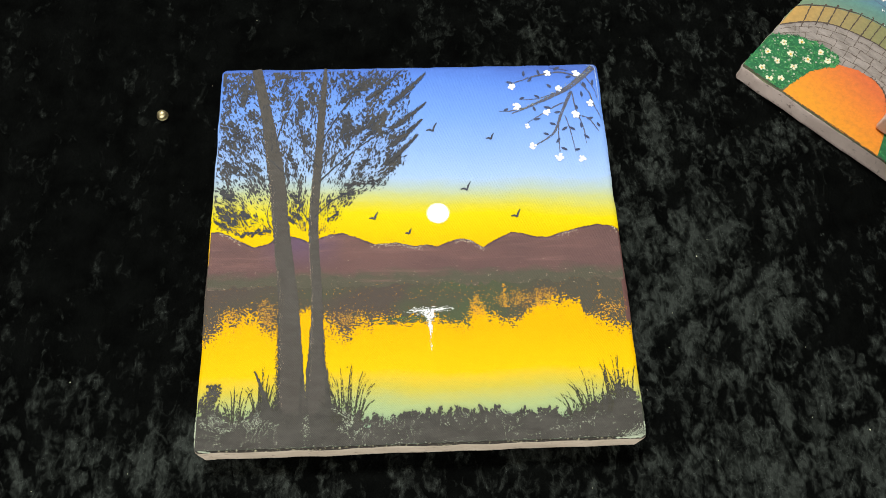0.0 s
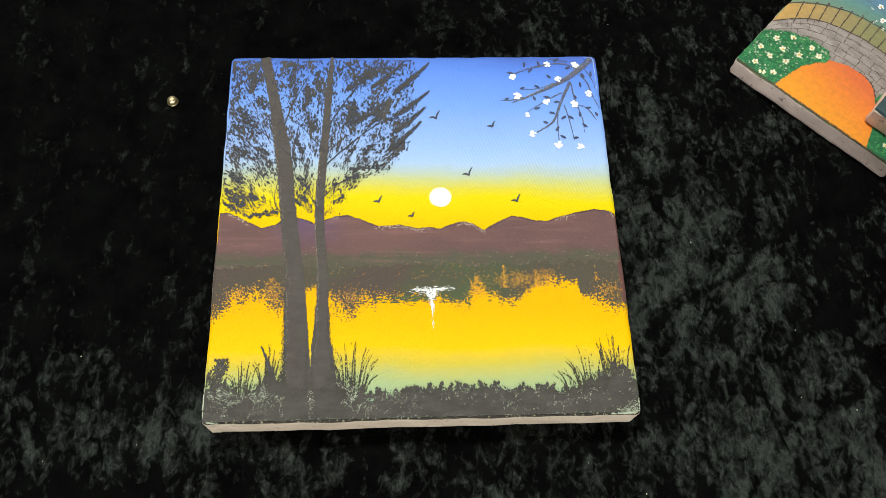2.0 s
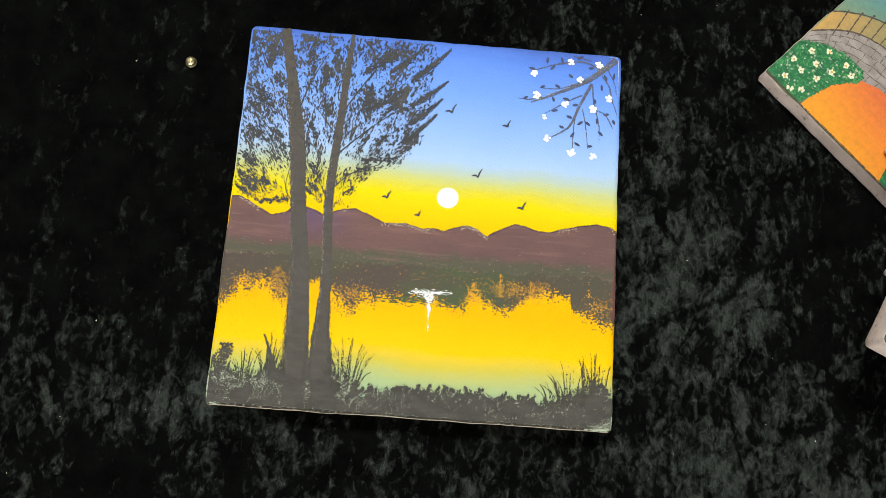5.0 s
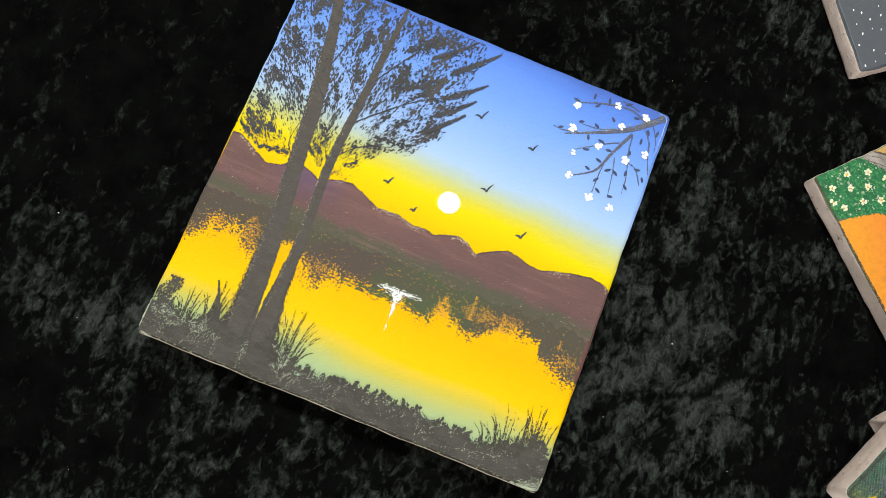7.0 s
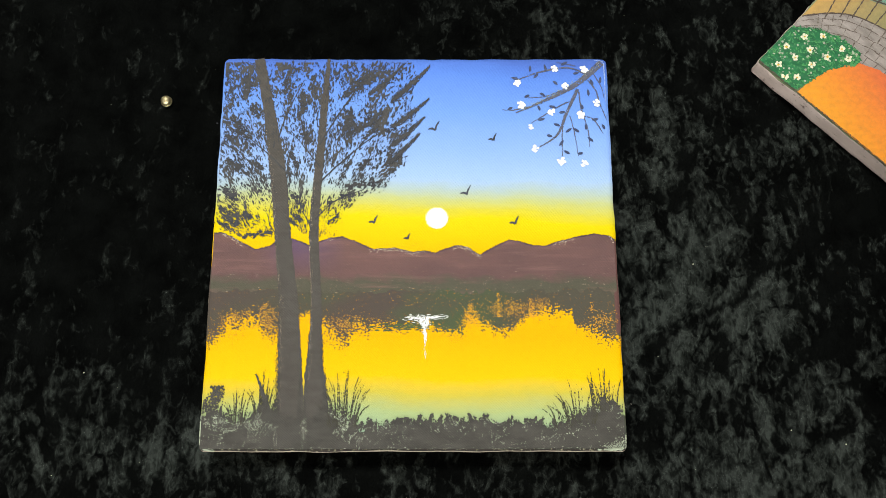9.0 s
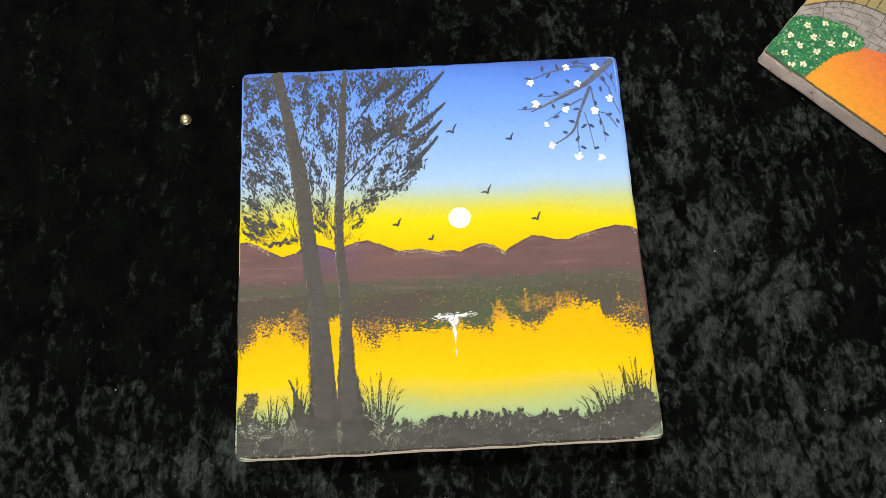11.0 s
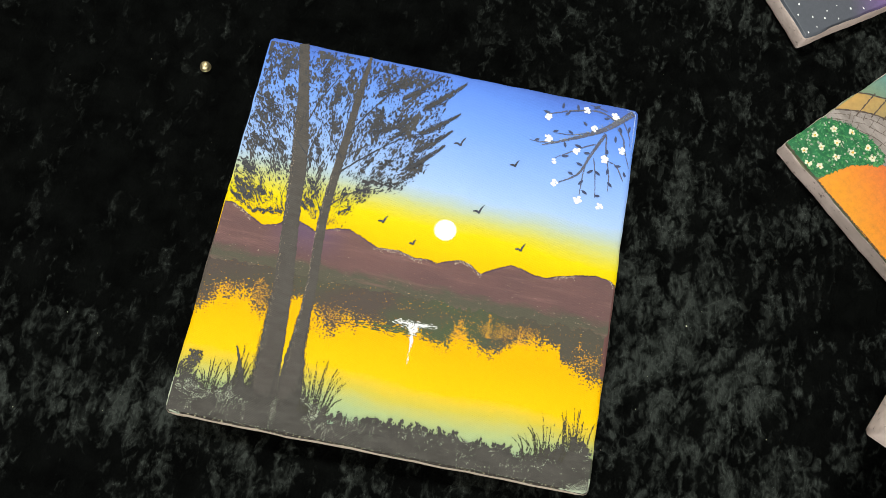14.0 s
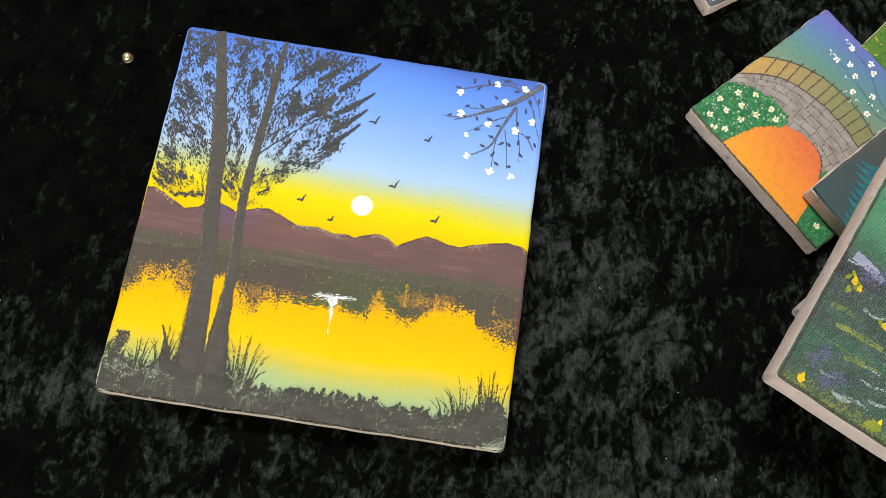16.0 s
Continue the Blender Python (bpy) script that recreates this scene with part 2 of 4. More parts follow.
def velvet_material():
    """Crushed velvet: the nap's sheen and shade are put into the base colour in patches."""
    g = Nodes("black_crushed_velvet")
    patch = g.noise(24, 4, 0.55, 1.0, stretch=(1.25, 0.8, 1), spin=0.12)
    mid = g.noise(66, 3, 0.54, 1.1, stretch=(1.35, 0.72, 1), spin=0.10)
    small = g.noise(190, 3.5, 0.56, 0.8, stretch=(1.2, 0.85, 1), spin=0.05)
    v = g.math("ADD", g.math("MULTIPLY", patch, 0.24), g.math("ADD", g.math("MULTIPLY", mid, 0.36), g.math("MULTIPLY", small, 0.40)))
    # one broad sweep of nap shade painted darker into the colour, lighter outside it
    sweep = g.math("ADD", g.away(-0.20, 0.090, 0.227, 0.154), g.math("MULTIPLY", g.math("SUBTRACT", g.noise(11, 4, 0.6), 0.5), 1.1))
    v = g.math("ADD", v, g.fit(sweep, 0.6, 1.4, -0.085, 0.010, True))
    # areas painted darker and lighter, among them the shadow strip below the sunset canvas
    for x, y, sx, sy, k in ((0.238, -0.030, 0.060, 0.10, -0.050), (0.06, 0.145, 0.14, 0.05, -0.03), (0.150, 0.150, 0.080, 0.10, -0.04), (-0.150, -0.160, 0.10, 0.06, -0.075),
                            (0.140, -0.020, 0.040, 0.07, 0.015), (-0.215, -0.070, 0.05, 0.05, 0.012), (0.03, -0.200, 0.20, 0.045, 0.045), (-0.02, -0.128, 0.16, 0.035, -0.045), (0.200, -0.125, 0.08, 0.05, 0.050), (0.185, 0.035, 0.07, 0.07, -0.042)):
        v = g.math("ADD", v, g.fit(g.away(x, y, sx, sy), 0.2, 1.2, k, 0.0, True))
    # creases drawn only as dark shade in the colour, a few of them long
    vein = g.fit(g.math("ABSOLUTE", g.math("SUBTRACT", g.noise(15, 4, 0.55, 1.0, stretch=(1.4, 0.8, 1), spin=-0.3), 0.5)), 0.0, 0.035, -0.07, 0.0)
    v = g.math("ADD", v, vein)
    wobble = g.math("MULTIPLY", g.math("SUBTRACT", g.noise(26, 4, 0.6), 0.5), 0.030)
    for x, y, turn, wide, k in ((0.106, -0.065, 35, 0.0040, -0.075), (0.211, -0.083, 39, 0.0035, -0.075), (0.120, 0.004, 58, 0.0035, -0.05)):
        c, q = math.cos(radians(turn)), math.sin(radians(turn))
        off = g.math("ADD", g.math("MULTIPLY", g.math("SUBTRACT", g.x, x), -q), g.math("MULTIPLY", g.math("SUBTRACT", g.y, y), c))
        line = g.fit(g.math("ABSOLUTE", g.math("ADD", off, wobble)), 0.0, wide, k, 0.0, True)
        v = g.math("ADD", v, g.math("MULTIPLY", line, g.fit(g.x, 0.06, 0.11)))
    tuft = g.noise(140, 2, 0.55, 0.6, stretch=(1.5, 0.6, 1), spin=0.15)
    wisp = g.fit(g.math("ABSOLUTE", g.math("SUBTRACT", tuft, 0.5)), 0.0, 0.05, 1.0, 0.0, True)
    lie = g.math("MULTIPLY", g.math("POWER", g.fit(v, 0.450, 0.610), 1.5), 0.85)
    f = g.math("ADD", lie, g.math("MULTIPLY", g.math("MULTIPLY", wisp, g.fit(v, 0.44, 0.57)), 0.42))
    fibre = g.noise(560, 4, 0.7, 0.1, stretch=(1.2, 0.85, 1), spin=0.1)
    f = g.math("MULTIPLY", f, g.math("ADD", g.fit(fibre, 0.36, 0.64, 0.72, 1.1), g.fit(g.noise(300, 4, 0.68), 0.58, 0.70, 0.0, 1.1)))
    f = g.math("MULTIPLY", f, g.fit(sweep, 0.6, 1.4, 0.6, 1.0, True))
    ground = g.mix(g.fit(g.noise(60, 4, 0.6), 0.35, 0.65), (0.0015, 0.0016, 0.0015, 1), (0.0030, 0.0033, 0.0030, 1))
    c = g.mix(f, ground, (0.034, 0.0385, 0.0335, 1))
    # tiny sparkles of the nap painted in as bright specks
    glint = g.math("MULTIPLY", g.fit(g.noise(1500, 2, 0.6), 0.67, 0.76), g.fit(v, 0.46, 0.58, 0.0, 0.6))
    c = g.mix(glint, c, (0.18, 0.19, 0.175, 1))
    g.bump(g.math("ADD", mid, g.math("ADD", g.math("MULTIPLY", small, 0.7), g.math("MULTIPLY", g.noise(1300, 4, 0.75), 0.2))), 0.004, 0.7)
    return g.done(c, 0.95, 0.0)


def foliage_material():
    """Leaf paint dabbed in a fan that opens upward from the fork of the trunks, the sky left bare between the dabs."""
    g = Nodes("stippled_leaf_acrylic")
    px, py = g.math("MULTIPLY", g.math("ADD", g.x, 0.057), 1.25), g.math("ADD", g.y, 0.022)
    turn = g.math("ARCTAN2", py, px)
    reach = g.math("SQRT", g.math("ADD", g.math("MULTIPLY", px, px), g.math("MULTIPLY", py, py)))
    fan = g.join(g.math("MULTIPLY", turn, 0.075), g.math("MULTIPLY", reach, 0.42))
    fine = g.noise(960, 3, 0.62, 0.5, vec=fan)
    mass = g.noise(150, 3, 0.55, 0.5, vec=fan)
    broad = g.noise(42, 2)
    v = g.math("ADD", g.math("MULTIPLY", fine, 0.62), g.math("ADD", g.math("MULTIPLY", mass, 0.46), g.math("MULTIPLY", broad, 0.22)))
    v = g.math("ADD", v, g.fit(g.y, 0.005, 0.07, -0.045, -0.012))
    g.link(g.fit(v, 0.648, 0.668), g.shader.inputs["Alpha"])
    c = g.mix(g.fit(mass, 0.40, 0.58), lin(52, 58, 76, ALB), lin(80, 78, 76, ALB))
    w = g.weave()
    g.bump(w, 0.00005, 0.8)
    return g.done(g.thread(c, w, 0.2), 0.6, 0.16)


def plain(name, rgb, rough=0.8, spec=0.2, metal=0.0, bump=0.0):
    g = Nodes(name)
    c = g.mix(g.fit(g.noise(9, 4), 0.3, 0.7), lin(*rgb), lin(*[v * 0.93 for v in rgb]))
    if bump:
        g.bump(g.noise(400, 3), bump, 0.6)
    return g.done(c, rough, spec, metal)


def gold_material():
    g = Nodes("pale_gold_metal")
    c = g.mix(g.fit(g.noise(900, 2), 0.4, 0.6), (0.84, 0.72, 0.44, 1), (0.62, 0.50, 0.27, 1))
    g.bump(g.noise(1400, 2), 0.0003, 0.5)
    return g.done(c, 0.42, 0.5, 1.0)


DARK = (88, 83, 77)
M_SUNSET, M_HILL, M_VELVET = sunset_material(), hill_material(), velvet_material()
M_RAW = raw_canvas_material("raw_primed_canvas", (234, 213, 201), (216, 195, 183))
M_RAW_GREY = raw_canvas_material("grey_primed_canvas", (224, 206, 184), (200, 182, 160))
M_DARK = paint("charcoal_acrylic", DARK, (80, 74, 68), 220, 0.6, 0.16, thread=0.28)
M_LEAF = paint("leaf_black_acrylic", (77, 75, 74), (60, 61, 66), 300, 0.6, 0.16, thread=0.2)
M_STIPPLE = foliage_material()
M_TWIG = paint("slate_twig_acrylic", (98, 98, 110), (74, 77, 98), 420, missed=0.05)
M_TWIG_LEAF = paint("slate_leaf_acrylic", (62, 74, 108), (48, 58, 92), 420)
M_TICK = paint("tick_black_acrylic", (62, 64, 80), (46, 48, 60), 300)
M_BUSH = paint("bush_black_acrylic", (84, 80, 74), (70, 67, 61), 200, 0.6, 0.16, thread=0.34)
M_GRASS = paint("dry_grass_acrylic", (80, 76, 60), (62, 60, 50), 200, 0.6, 0.16, thread=0.3, missed=0.33)
M_WHITE = paint("white_acrylic", (255, 255, 255), (246, 246, 240), 300)
M_GLITTER = paint("dry_white_acrylic", (255, 255, 255), (246, 246, 236), 300, missed=0.16)
M_OLIVE = paint("olive_shore_acrylic", (84, 98, 40), (70, 84, 44), 300, thread=0.2)
M_SUNRIM = paint("sun_rim_acrylic", (250, 240, 150), (244, 226, 90), 700)
M_CREAM = paint("cream_acrylic", (242, 240, 205), (222, 220, 190), 500)
M_YELLOW = paint("yellow_dot_acrylic", (238, 198, 84), (222, 170, 50), 500)
M_PALE = paint("pale_aqua_acrylic", (194, 202, 172), (146, 154, 134), 500)
M_GLINT = paint("weave_glint_acrylic", (126, 116, 108), (100, 92, 86), 500)
M_ICE = paint("ice_blue_acrylic", (176, 194, 232), (140, 164, 222), 300)
M_RIDGE = paint("ridge_umber_acrylic", (84, 58, 58), (66, 46, 48), 300, missed=0.15)
M_TAN = paint("tan_fleck_acrylic", (222, 202, 172), (186, 162, 132), 500)
M_GOLDFLECK = paint("amber_fleck_acrylic", (240, 176, 20), (220, 150, 20), 500)
M_WALL = plain("grey_wall_paint", (116, 116, 113), bump=0.0002)
M_CEIL = plain("pale_ceiling_paint", (176, 174, 170))
M_GOLD = gold_material()
MM = 0.001


# ---- building helpers ----
def mesh_part(name, verts, faces, material, parent=None, label="", kind="", smooth=False):
    me = bpy.data.meshes.new(name)
    me.from_pydata([tuple(v) for v in verts], [], faces)
    me.materials.append(material)
    me.update()
    if smooth:
        me.polygons.foreach_set("use_smooth", [True] * len(me.polygons))
    ob = new(name, me)
    if parent:
        ob.parent = parent
    return tagged(ob, label, kind=kind)


class Dabs:
    """Gathers flat strokes of paint in millimetres; each lies a hair higher than the last."""

    def __init__(self, z, rise=0.05, ox=0.0, oy=0.0, tall=1.0):
        self.v, self.f, self.z, self.rise, self.ox, self.oy, self.tall = [], [], z, rise, ox, oy, tall

    def add(self, pts):
        z = self.z + self.rise * random.random()
        n = len(self.v)
        self.v += [(x * MM, y * MM, z * MM) for x, y in pts]
        self.f.append(tuple(range(n, n + len(pts))))

    def leaf(self, x, y, ang, length, width):
        c, s = math.cos(ang), math.sin(ang)
        shape = ((-0.5, 0), (-0.2, -0.5), (0.22, -0.42), (0.5, 0.05), (0.15, 0.5), (-0.25, 0.4))
        self.add([(x + c * a * length - s * b * width, y + s * a * length + c * b * width) for a, b in shape])

    def blob(self, x, y, r, n=7, rough=0.3):
        k = random.random() * 6.28
        rs = [r * (1 + rough * (random.random() - 0.5) * 2) for _ in range(n)]
        self.add([(x + rs[i] * math.cos(k + i * 6.283 / n), y + rs[i] * math.sin(k + i * 6.283 / n)) for i in range(n)])

    def stroke(self, pts, widths, rag=0.0, step=1.2):
        """A strip along a smooth line through pts, its width going through widths."""
        line = smooth_line(pts, step)
        n0, z, m = len(self.v), self.z + self.rise * random.random(), len(line)
        for i, (x, y) in enumerate(line):
            a, b = line[max(i - 1, 0)], line[min(i + 1, m - 1)]
            dx, dy = b[0] - a[0], b[1] - a[1]
            d = math.hypot(dx, dy) or 1
            q = i / (m - 1) * (len(widths) - 1)
            j = min(int(q), len(widths) - 2)
            w = (widths[j] + (widths[j + 1] - widths[j]) * (q - j)) / 2
            wa, wb = w + rag * (random.random() - 0.5), w + rag * (random.random() - 0.5)
            self.v += [((x - dy / d * wa) * MM, (y + dx / d * wa) * MM, z * MM), ((x + dy / d * wb) * MM, (y - dx / d * wb) * MM, z * MM)]
            if i:
                k = n0 + 2 * i
                self.f.append((k - 2, k - 1, k + 1, k))

    def band(self, xs, low, high):
        n0, z = len(self.v), self.z
        for i, x in enumerate(xs):
            self.v += [(x * MM, low(x) * MM, z * MM), (x * MM, high(x) * MM, z * MM)]
            if i:
                k = n0 + 2 * i
                self.f.append((k - 2, k, k + 1, k - 1))

    def part(self, name, material, parent, label="", kind=""):
        verts = [(x + self.ox * MM, y * self.tall + self.oy * MM, z) for x, y, z in self.v]
        return mesh_part(name, verts, self.f, material, parent, label, kind)


def smooth_line(pts, step):
    out = []
    for i in range(len(pts) - 1):
        p0, p1, p2, p3 = pts[max(i - 1, 0)], pts[i], pts[i + 1], pts[min(i + 2, len(pts) - 1)]
        n = max(2, int(math.hypot(p2[0] - p1[0], p2[1] - p1[1]) / step))
        for k in range(n):
            t = k / n
            out.append(tuple(0.5 * (2 * b + (c - a) * t + (2 * a - 5 * b + 4 * c - d) * t * t + (3 * b - a - 3 * c + d) * t ** 3) for a, b, c, d in zip(p0, p1, p2, p3)))
    return out + [tuple(pts[-1])]


def table(pairs):
    xs, ys = [p[0] for p in pairs], [p[1] for p in pairs]
    return lambda x: float(np.interp(x, xs, ys))


def n2(x, y, k):
    return noise.noise(Vector((x * k, y * k, 3.7)))


def canvas_block(width, height, thick, face_material, label, m, seed, face_label, raw=None, group="small canvases"):
    """A stretched canvas, centred on its own origin at its back: wrapped sides with folded corners, and the painted face."""
    root = tagged(new("canvas_painting"), label, "painting", group)
    raw = raw or M_RAW
    rad, per_side = (0.0028 if width > 0.15 else 0.0016), 44
    outline = []
    for cx, cy, a0 in ((1, 1, 0), (-1, 1, 90), (-1, -1, 180), (1, -1, 270)):
        for k in range(6):
            a = radians(a0 + 90 * k / 5)
            outline.append((cx * (width / 2 - rad) + rad * math.cos(a), cy * (height / 2 - rad) + rad * math.sin(a), math.cos(a), math.sin(a)))
        nx, ny = {0: (-1, 1), 90: (-1, -1), 180: (1, -1), 270: (1, 1)}[a0]
        x, y, c, s = outline[-1]
        ex = nx * (width / 2 - rad) if a0 in (0, 180) else x
        ey = y if a0 in (0, 180) else ny * (height / 2 - rad)
        for k in range(1, per_side):
            outline.append((x + (ex - x) * k / per_side, y + (ey - y) * k / per_side, c, s))
    n = len(outline)

    def ring(inset, z, wave):
        out, wave = [], wave * (1.1 if width > 0.15 else 1.8)
        for x, y, c, s in outline:
            w = wave * (noise.noise(Vector((x * 60, y * 60, seed))) + 0.5 * noise.noise(Vector((x * 190, y * 190, seed + z * 300))))
            zz = z + 0.5 * wave * noise.noise(Vector((x * 90, y * 90, seed + 9)))
            out.append((x - c * (inset - w), y - s * (inset - w), zz if z > 0.001 else 0.0))
        return out

    rings = [ring(0.0006, 0.0, 0.0003), ring(0.0, 0.002, 0.0004), ring(0.0002, thick * 0.5, 0.0004), ring(0.0, thick - 0.0022, 0.0005), ring(0.0003, thick - 0.0010, 0.0005), ring(0.0011, thick - 0.0003, 0.0004)]
    verts = [v for r in rings[:5] for v in r]
    faces = [(k * n + i, k * n + (i + 1) % n, (k + 1) * n + (i + 1) % n, (k + 1) * n + i) for k in range(4) for i in range(n)]
    faces.append(tuple(reversed(range(n))))
    mesh_part("canvas_wrap", verts, faces, raw, root, "raw primed canvas wrapped round the stretcher", smooth=True)
    top = [(x, y, max(z, thick - 0.0004)) for x, y, z in rings[-1]]
    inner = [(x - c * (rad - 0.0003), y - s * (rad - 0.0003), thick) for x, y, c, s in outline]
    flat = [(x * 0.985, y * 0.985, z) for x, y, z in inner]
    verts = rings[4] + top + inner + flat
    faces = [(k * n + i, k * n + (i + 1) % n, (k + 1) * n + (i + 1) % n, (k + 1) * n + i) for k in range(3) for i in range(n)] + [tuple(range(3 * n, 4 * n))]
    mesh_part("painted_face", verts, faces, face_material, root, face_label, smooth=True)
    # folded canvas at the corners
    for cx, cy in ((1, 1), (-1, 1), (-1, -1), (1, -1)):
        x, y = cx * (width / 2 - 0.0006), cy * (height / 2 - 0.0006)
        bm = bmesh.new()
        bmesh.ops.create_cube(bm, size=1, matrix=pose(x - cx * 0.0034, y - cy * 0.00015, thick * 0.47) @ Matrix.Diagonal((0.0055, 0.0012, thick * 0.88, 1)))
        bmesh.ops.bevel(bm, geom=bm.edges[:], offset=0.0005, segments=2, affect="EDGES")
        me = bpy.data.meshes.new("corner_fold")
        bm.to_mesh(me)
        bm.free()
        me.materials.append(raw)
        fold = new("corner_fold", me)
        fold.parent = root
    root.matrix_world = m
    return root


# ---- the setting ----
def velvet_cloth():
    fine = np.linspace(-0.45, 0.55, 200)
    out = np.array([-1.6, -1.2, -0.9, -0.65, -0.52])
    axis = np.concatenate([out, fine, [0.62, 0.75, 0.95, 1.25, 1.6]])
    n = len(axis)
    verts = []
    for y in axis:
        for x in axis:
            h = noise.noise(Vector((x * 9, y * 9, 0))) + 0.6 * noise.noise(Vector((x * 26, y * 26, 5))) + 0.35 * noise.noise(Vector((x * 80, y * 80, 8)))
            verts.append((x, y, min(0.0, -0.0008 + 0.0009 * h)))
    faces = [(j * n + i, j * n + i + 1, (j + 1) * n + i + 1, (j + 1) * n + i) for j in range(n - 1) for i in range(n - 1)]
    ob = mesh_part("ground", verts, faces, M_VELVET, None, "black crushed velvet cloth spread flat, patchy sheen put into its colour", "structure", True)
    return tagged(ob, category="cloth")


def slab(name, x0, y0, z0, x1, y1, z1, material, label):
    bm = bmesh.new()
    bmesh.ops.create_cube(bm, size=1, matrix=pose((x0 + x1) / 2, (y0 + y1) / 2, (z0 + z1) / 2) @ Matrix.Diagonal((x1 - x0, y1 - y0, z1 - z0, 1)))
    me = bpy.data.meshes.new(name)
    bm.to_mesh(me)
    bm.free()
    me.materials.append(material)
    return tagged(new(name, me), label, name.split("_")[0], kind="structure")


velvet_cloth()
slab("wall_north", -1.7, 1.6, -0.05, 1.7, 1.7, 2.45, M_WALL, "plain grey painted wall")
slab("wall_south", -1.7, -1.7, -0.05, 1.7, -1.6, 2.45, M_WALL, "plain grey painted wall")
slab("wall_east", 1.6, -1.6, -0.05, 1.7, 1.6, 2.45, M_WALL, "plain grey painted wall")
slab("wall_west", -1.7, -1.6, -0.05, -1.6, 1.6, 2.45, M_WALL, "plain grey painted wall")
slab("ceiling", -1.7, -1.7, 2.45, 1.7, 1.7, 2.55, M_CEIL, "plain pale ceiling")
slab("floor", -1.6, -1.6, -0.05, 1.6, 1.6, -0.012, M_WALL, "plain floor under the velvet")

# ---- the sunset canvas ----
H, Z0 = 18.0, 18.05


def sunset_canvas():
    root = canvas_block(0.2012, 0.2012, H * MM, M_SUNSET, "square sunset lake painting on canvas, lying on velvet", pose(0, 0, 0), 1.3,
                        "blue to yellow sunset sky over orange water", M_RAW_GREY, group="paintings on the velvet")
    rnd = random.uniform
    # far hills
    ridge = table([(-100, 5.2), (-96, 5.6), (-92, 4), (-86, 0.5), (-79, -3), (-72, -1.5), (-66, 2), (-61, 2.6), (-57, 1), (-52.5, -1), (-47, 1), (-42, 2.8),
                   (-36, 3.2), (-30, 1.4), (-21, -3.1), (-10, -2.4), (-1, -4.5), (5, -3.9), (10, -5), (16, -2.5), (22, -1), (27, -2.5), (32.5, -6.2), (39, -2), (47, 1.7),
                   (52, 1), (58, -1), (65, -1.4), (71, 0.6), (80, 3), (90, 4.8), (96, 4), (100, 1.5)])
    d = Dabs(Z0)
    d.band(np.arange(-99.8, 99.9, 0.6), lambda x: -24 + 2.2 * n2(x, 0, 0.11) + 1.8 * n2(x, 4, 0.6), lambda x: ridge(x) + 0.25 * n2(x, 2, 0.35))
    d.part("hill_paint", M_HILL, root, "mauve brown range of painted hills")
    d = Dabs(Z0 + 0.04)
    d.stroke([(x, ridge(x) - 0.1 + 0.2 * n2(x, 2, 0.35)) for x in np.arange(-99.6, 99.7, 1.2)], [0.5 + 0.3 * (i % 3 == 0) for i in range(40)], 0.35, 0.6)
    d.part("ridge_line", M_RIDGE, root, "dark outline along the painted hills")
    d = Dabs(Z0 + 0.05)
    for _ in range(1000):
        x = rnd(-99, 99)
        if n2(x, 0, 0.06) > -0.1:
            d.blob(x, ridge(x) - abs(random.gauss(0, 1.0)) + 0.2, rnd(0.12, 0.3), 5)
    for _ in range(150):
        x = rnd(-98, 98)
        d.leaf(x, random.gauss(-20, 3.5), rnd(-0.2, 0.2), rnd(0.2, 0.8), rnd(0.12, 0.3))
    d.part("ridge_speckle", M_TAN, root, "pale flecks of bare canvas", "stuff")
    d = Dabs(Z0 + 0.05)
    for cx, cy, sx, sy, n in ((48, -33, 14, 4, 380), (28, -36, 4, 5, 120), (-88, -38, 8, 4, 200), (-70, -37, 5, 5, 160), (-34, -40, 9, 4, 240), (92, -39, 7, 4, 200), (62, -31, 4, 3, 90), (0, -28, 60, 4, 90)):
        for _ in range(n):
            x, y = random.gauss(cx, sx * 0.55), random.gauss(cy, sy * 0.6)
            if abs(x) < 99:
                d.leaf(x, y, rnd(0, 3.1), rnd(0.3, 0.75), rnd(0.2, 0.45))
    for cx, y0, y1, w, n in ((41, -37, -25, 0.8, 100), (27.5, -40, -31, 1.8, 150), (86.5, -34, -26, 0.6, 22), (-49.5, -40, -31, 1.2, 90), (57, -37, -28, 1.5, 110), (-72, -42, -30, 2.4, 120)):
        for _ in range(n):
            y = y0 + (y1 - y0) * random.random() ** 1.5
            d.leaf(cx + random.gauss(0, w * (1.1 - (y - y0) / (y1 - y0) * 0.7)), y, rnd(0, 3.1), rnd(0.35, 0.8), rnd(0.22, 0.48))
    d.part("amber_speckle", M_GOLDFLECK, root, "amber flecks showing through the dry-brushed reflection", "stuff")
    d = Dabs(Z0 + 0.05)
    for _ in range(70):
        d.leaf(random.gauss(-6, 6.5), random.gauss(-41.6, 1.1), rnd(-0.08, 0.08), rnd(1.0, 4.5), rnd(0.3, 0.8))
    d.part("reed_bed", M_OLIVE, root, "olive green strokes at the water's edge", "stuff")
    d = Dabs(Z0 + 0.05)
    d.blob(11.1, 13.0, 5.9, 48, 0.05)
    d.part("sun_rim", M_SUNRIM, root, "thin cream rim of the painted sun")
    d = Dabs(Z0 + 0.13)
    d.blob(11.1, 13.0, 5.4, 40, 0.03)
    d.part("sun_disc", M_WHITE, root, "round white painted sun")
    # glitter of the sun on the water
    d = Dabs(Z0 + 0.10, 0.09)
    for _ in range(130):
        x = random.gauss(4.4, 5.4)
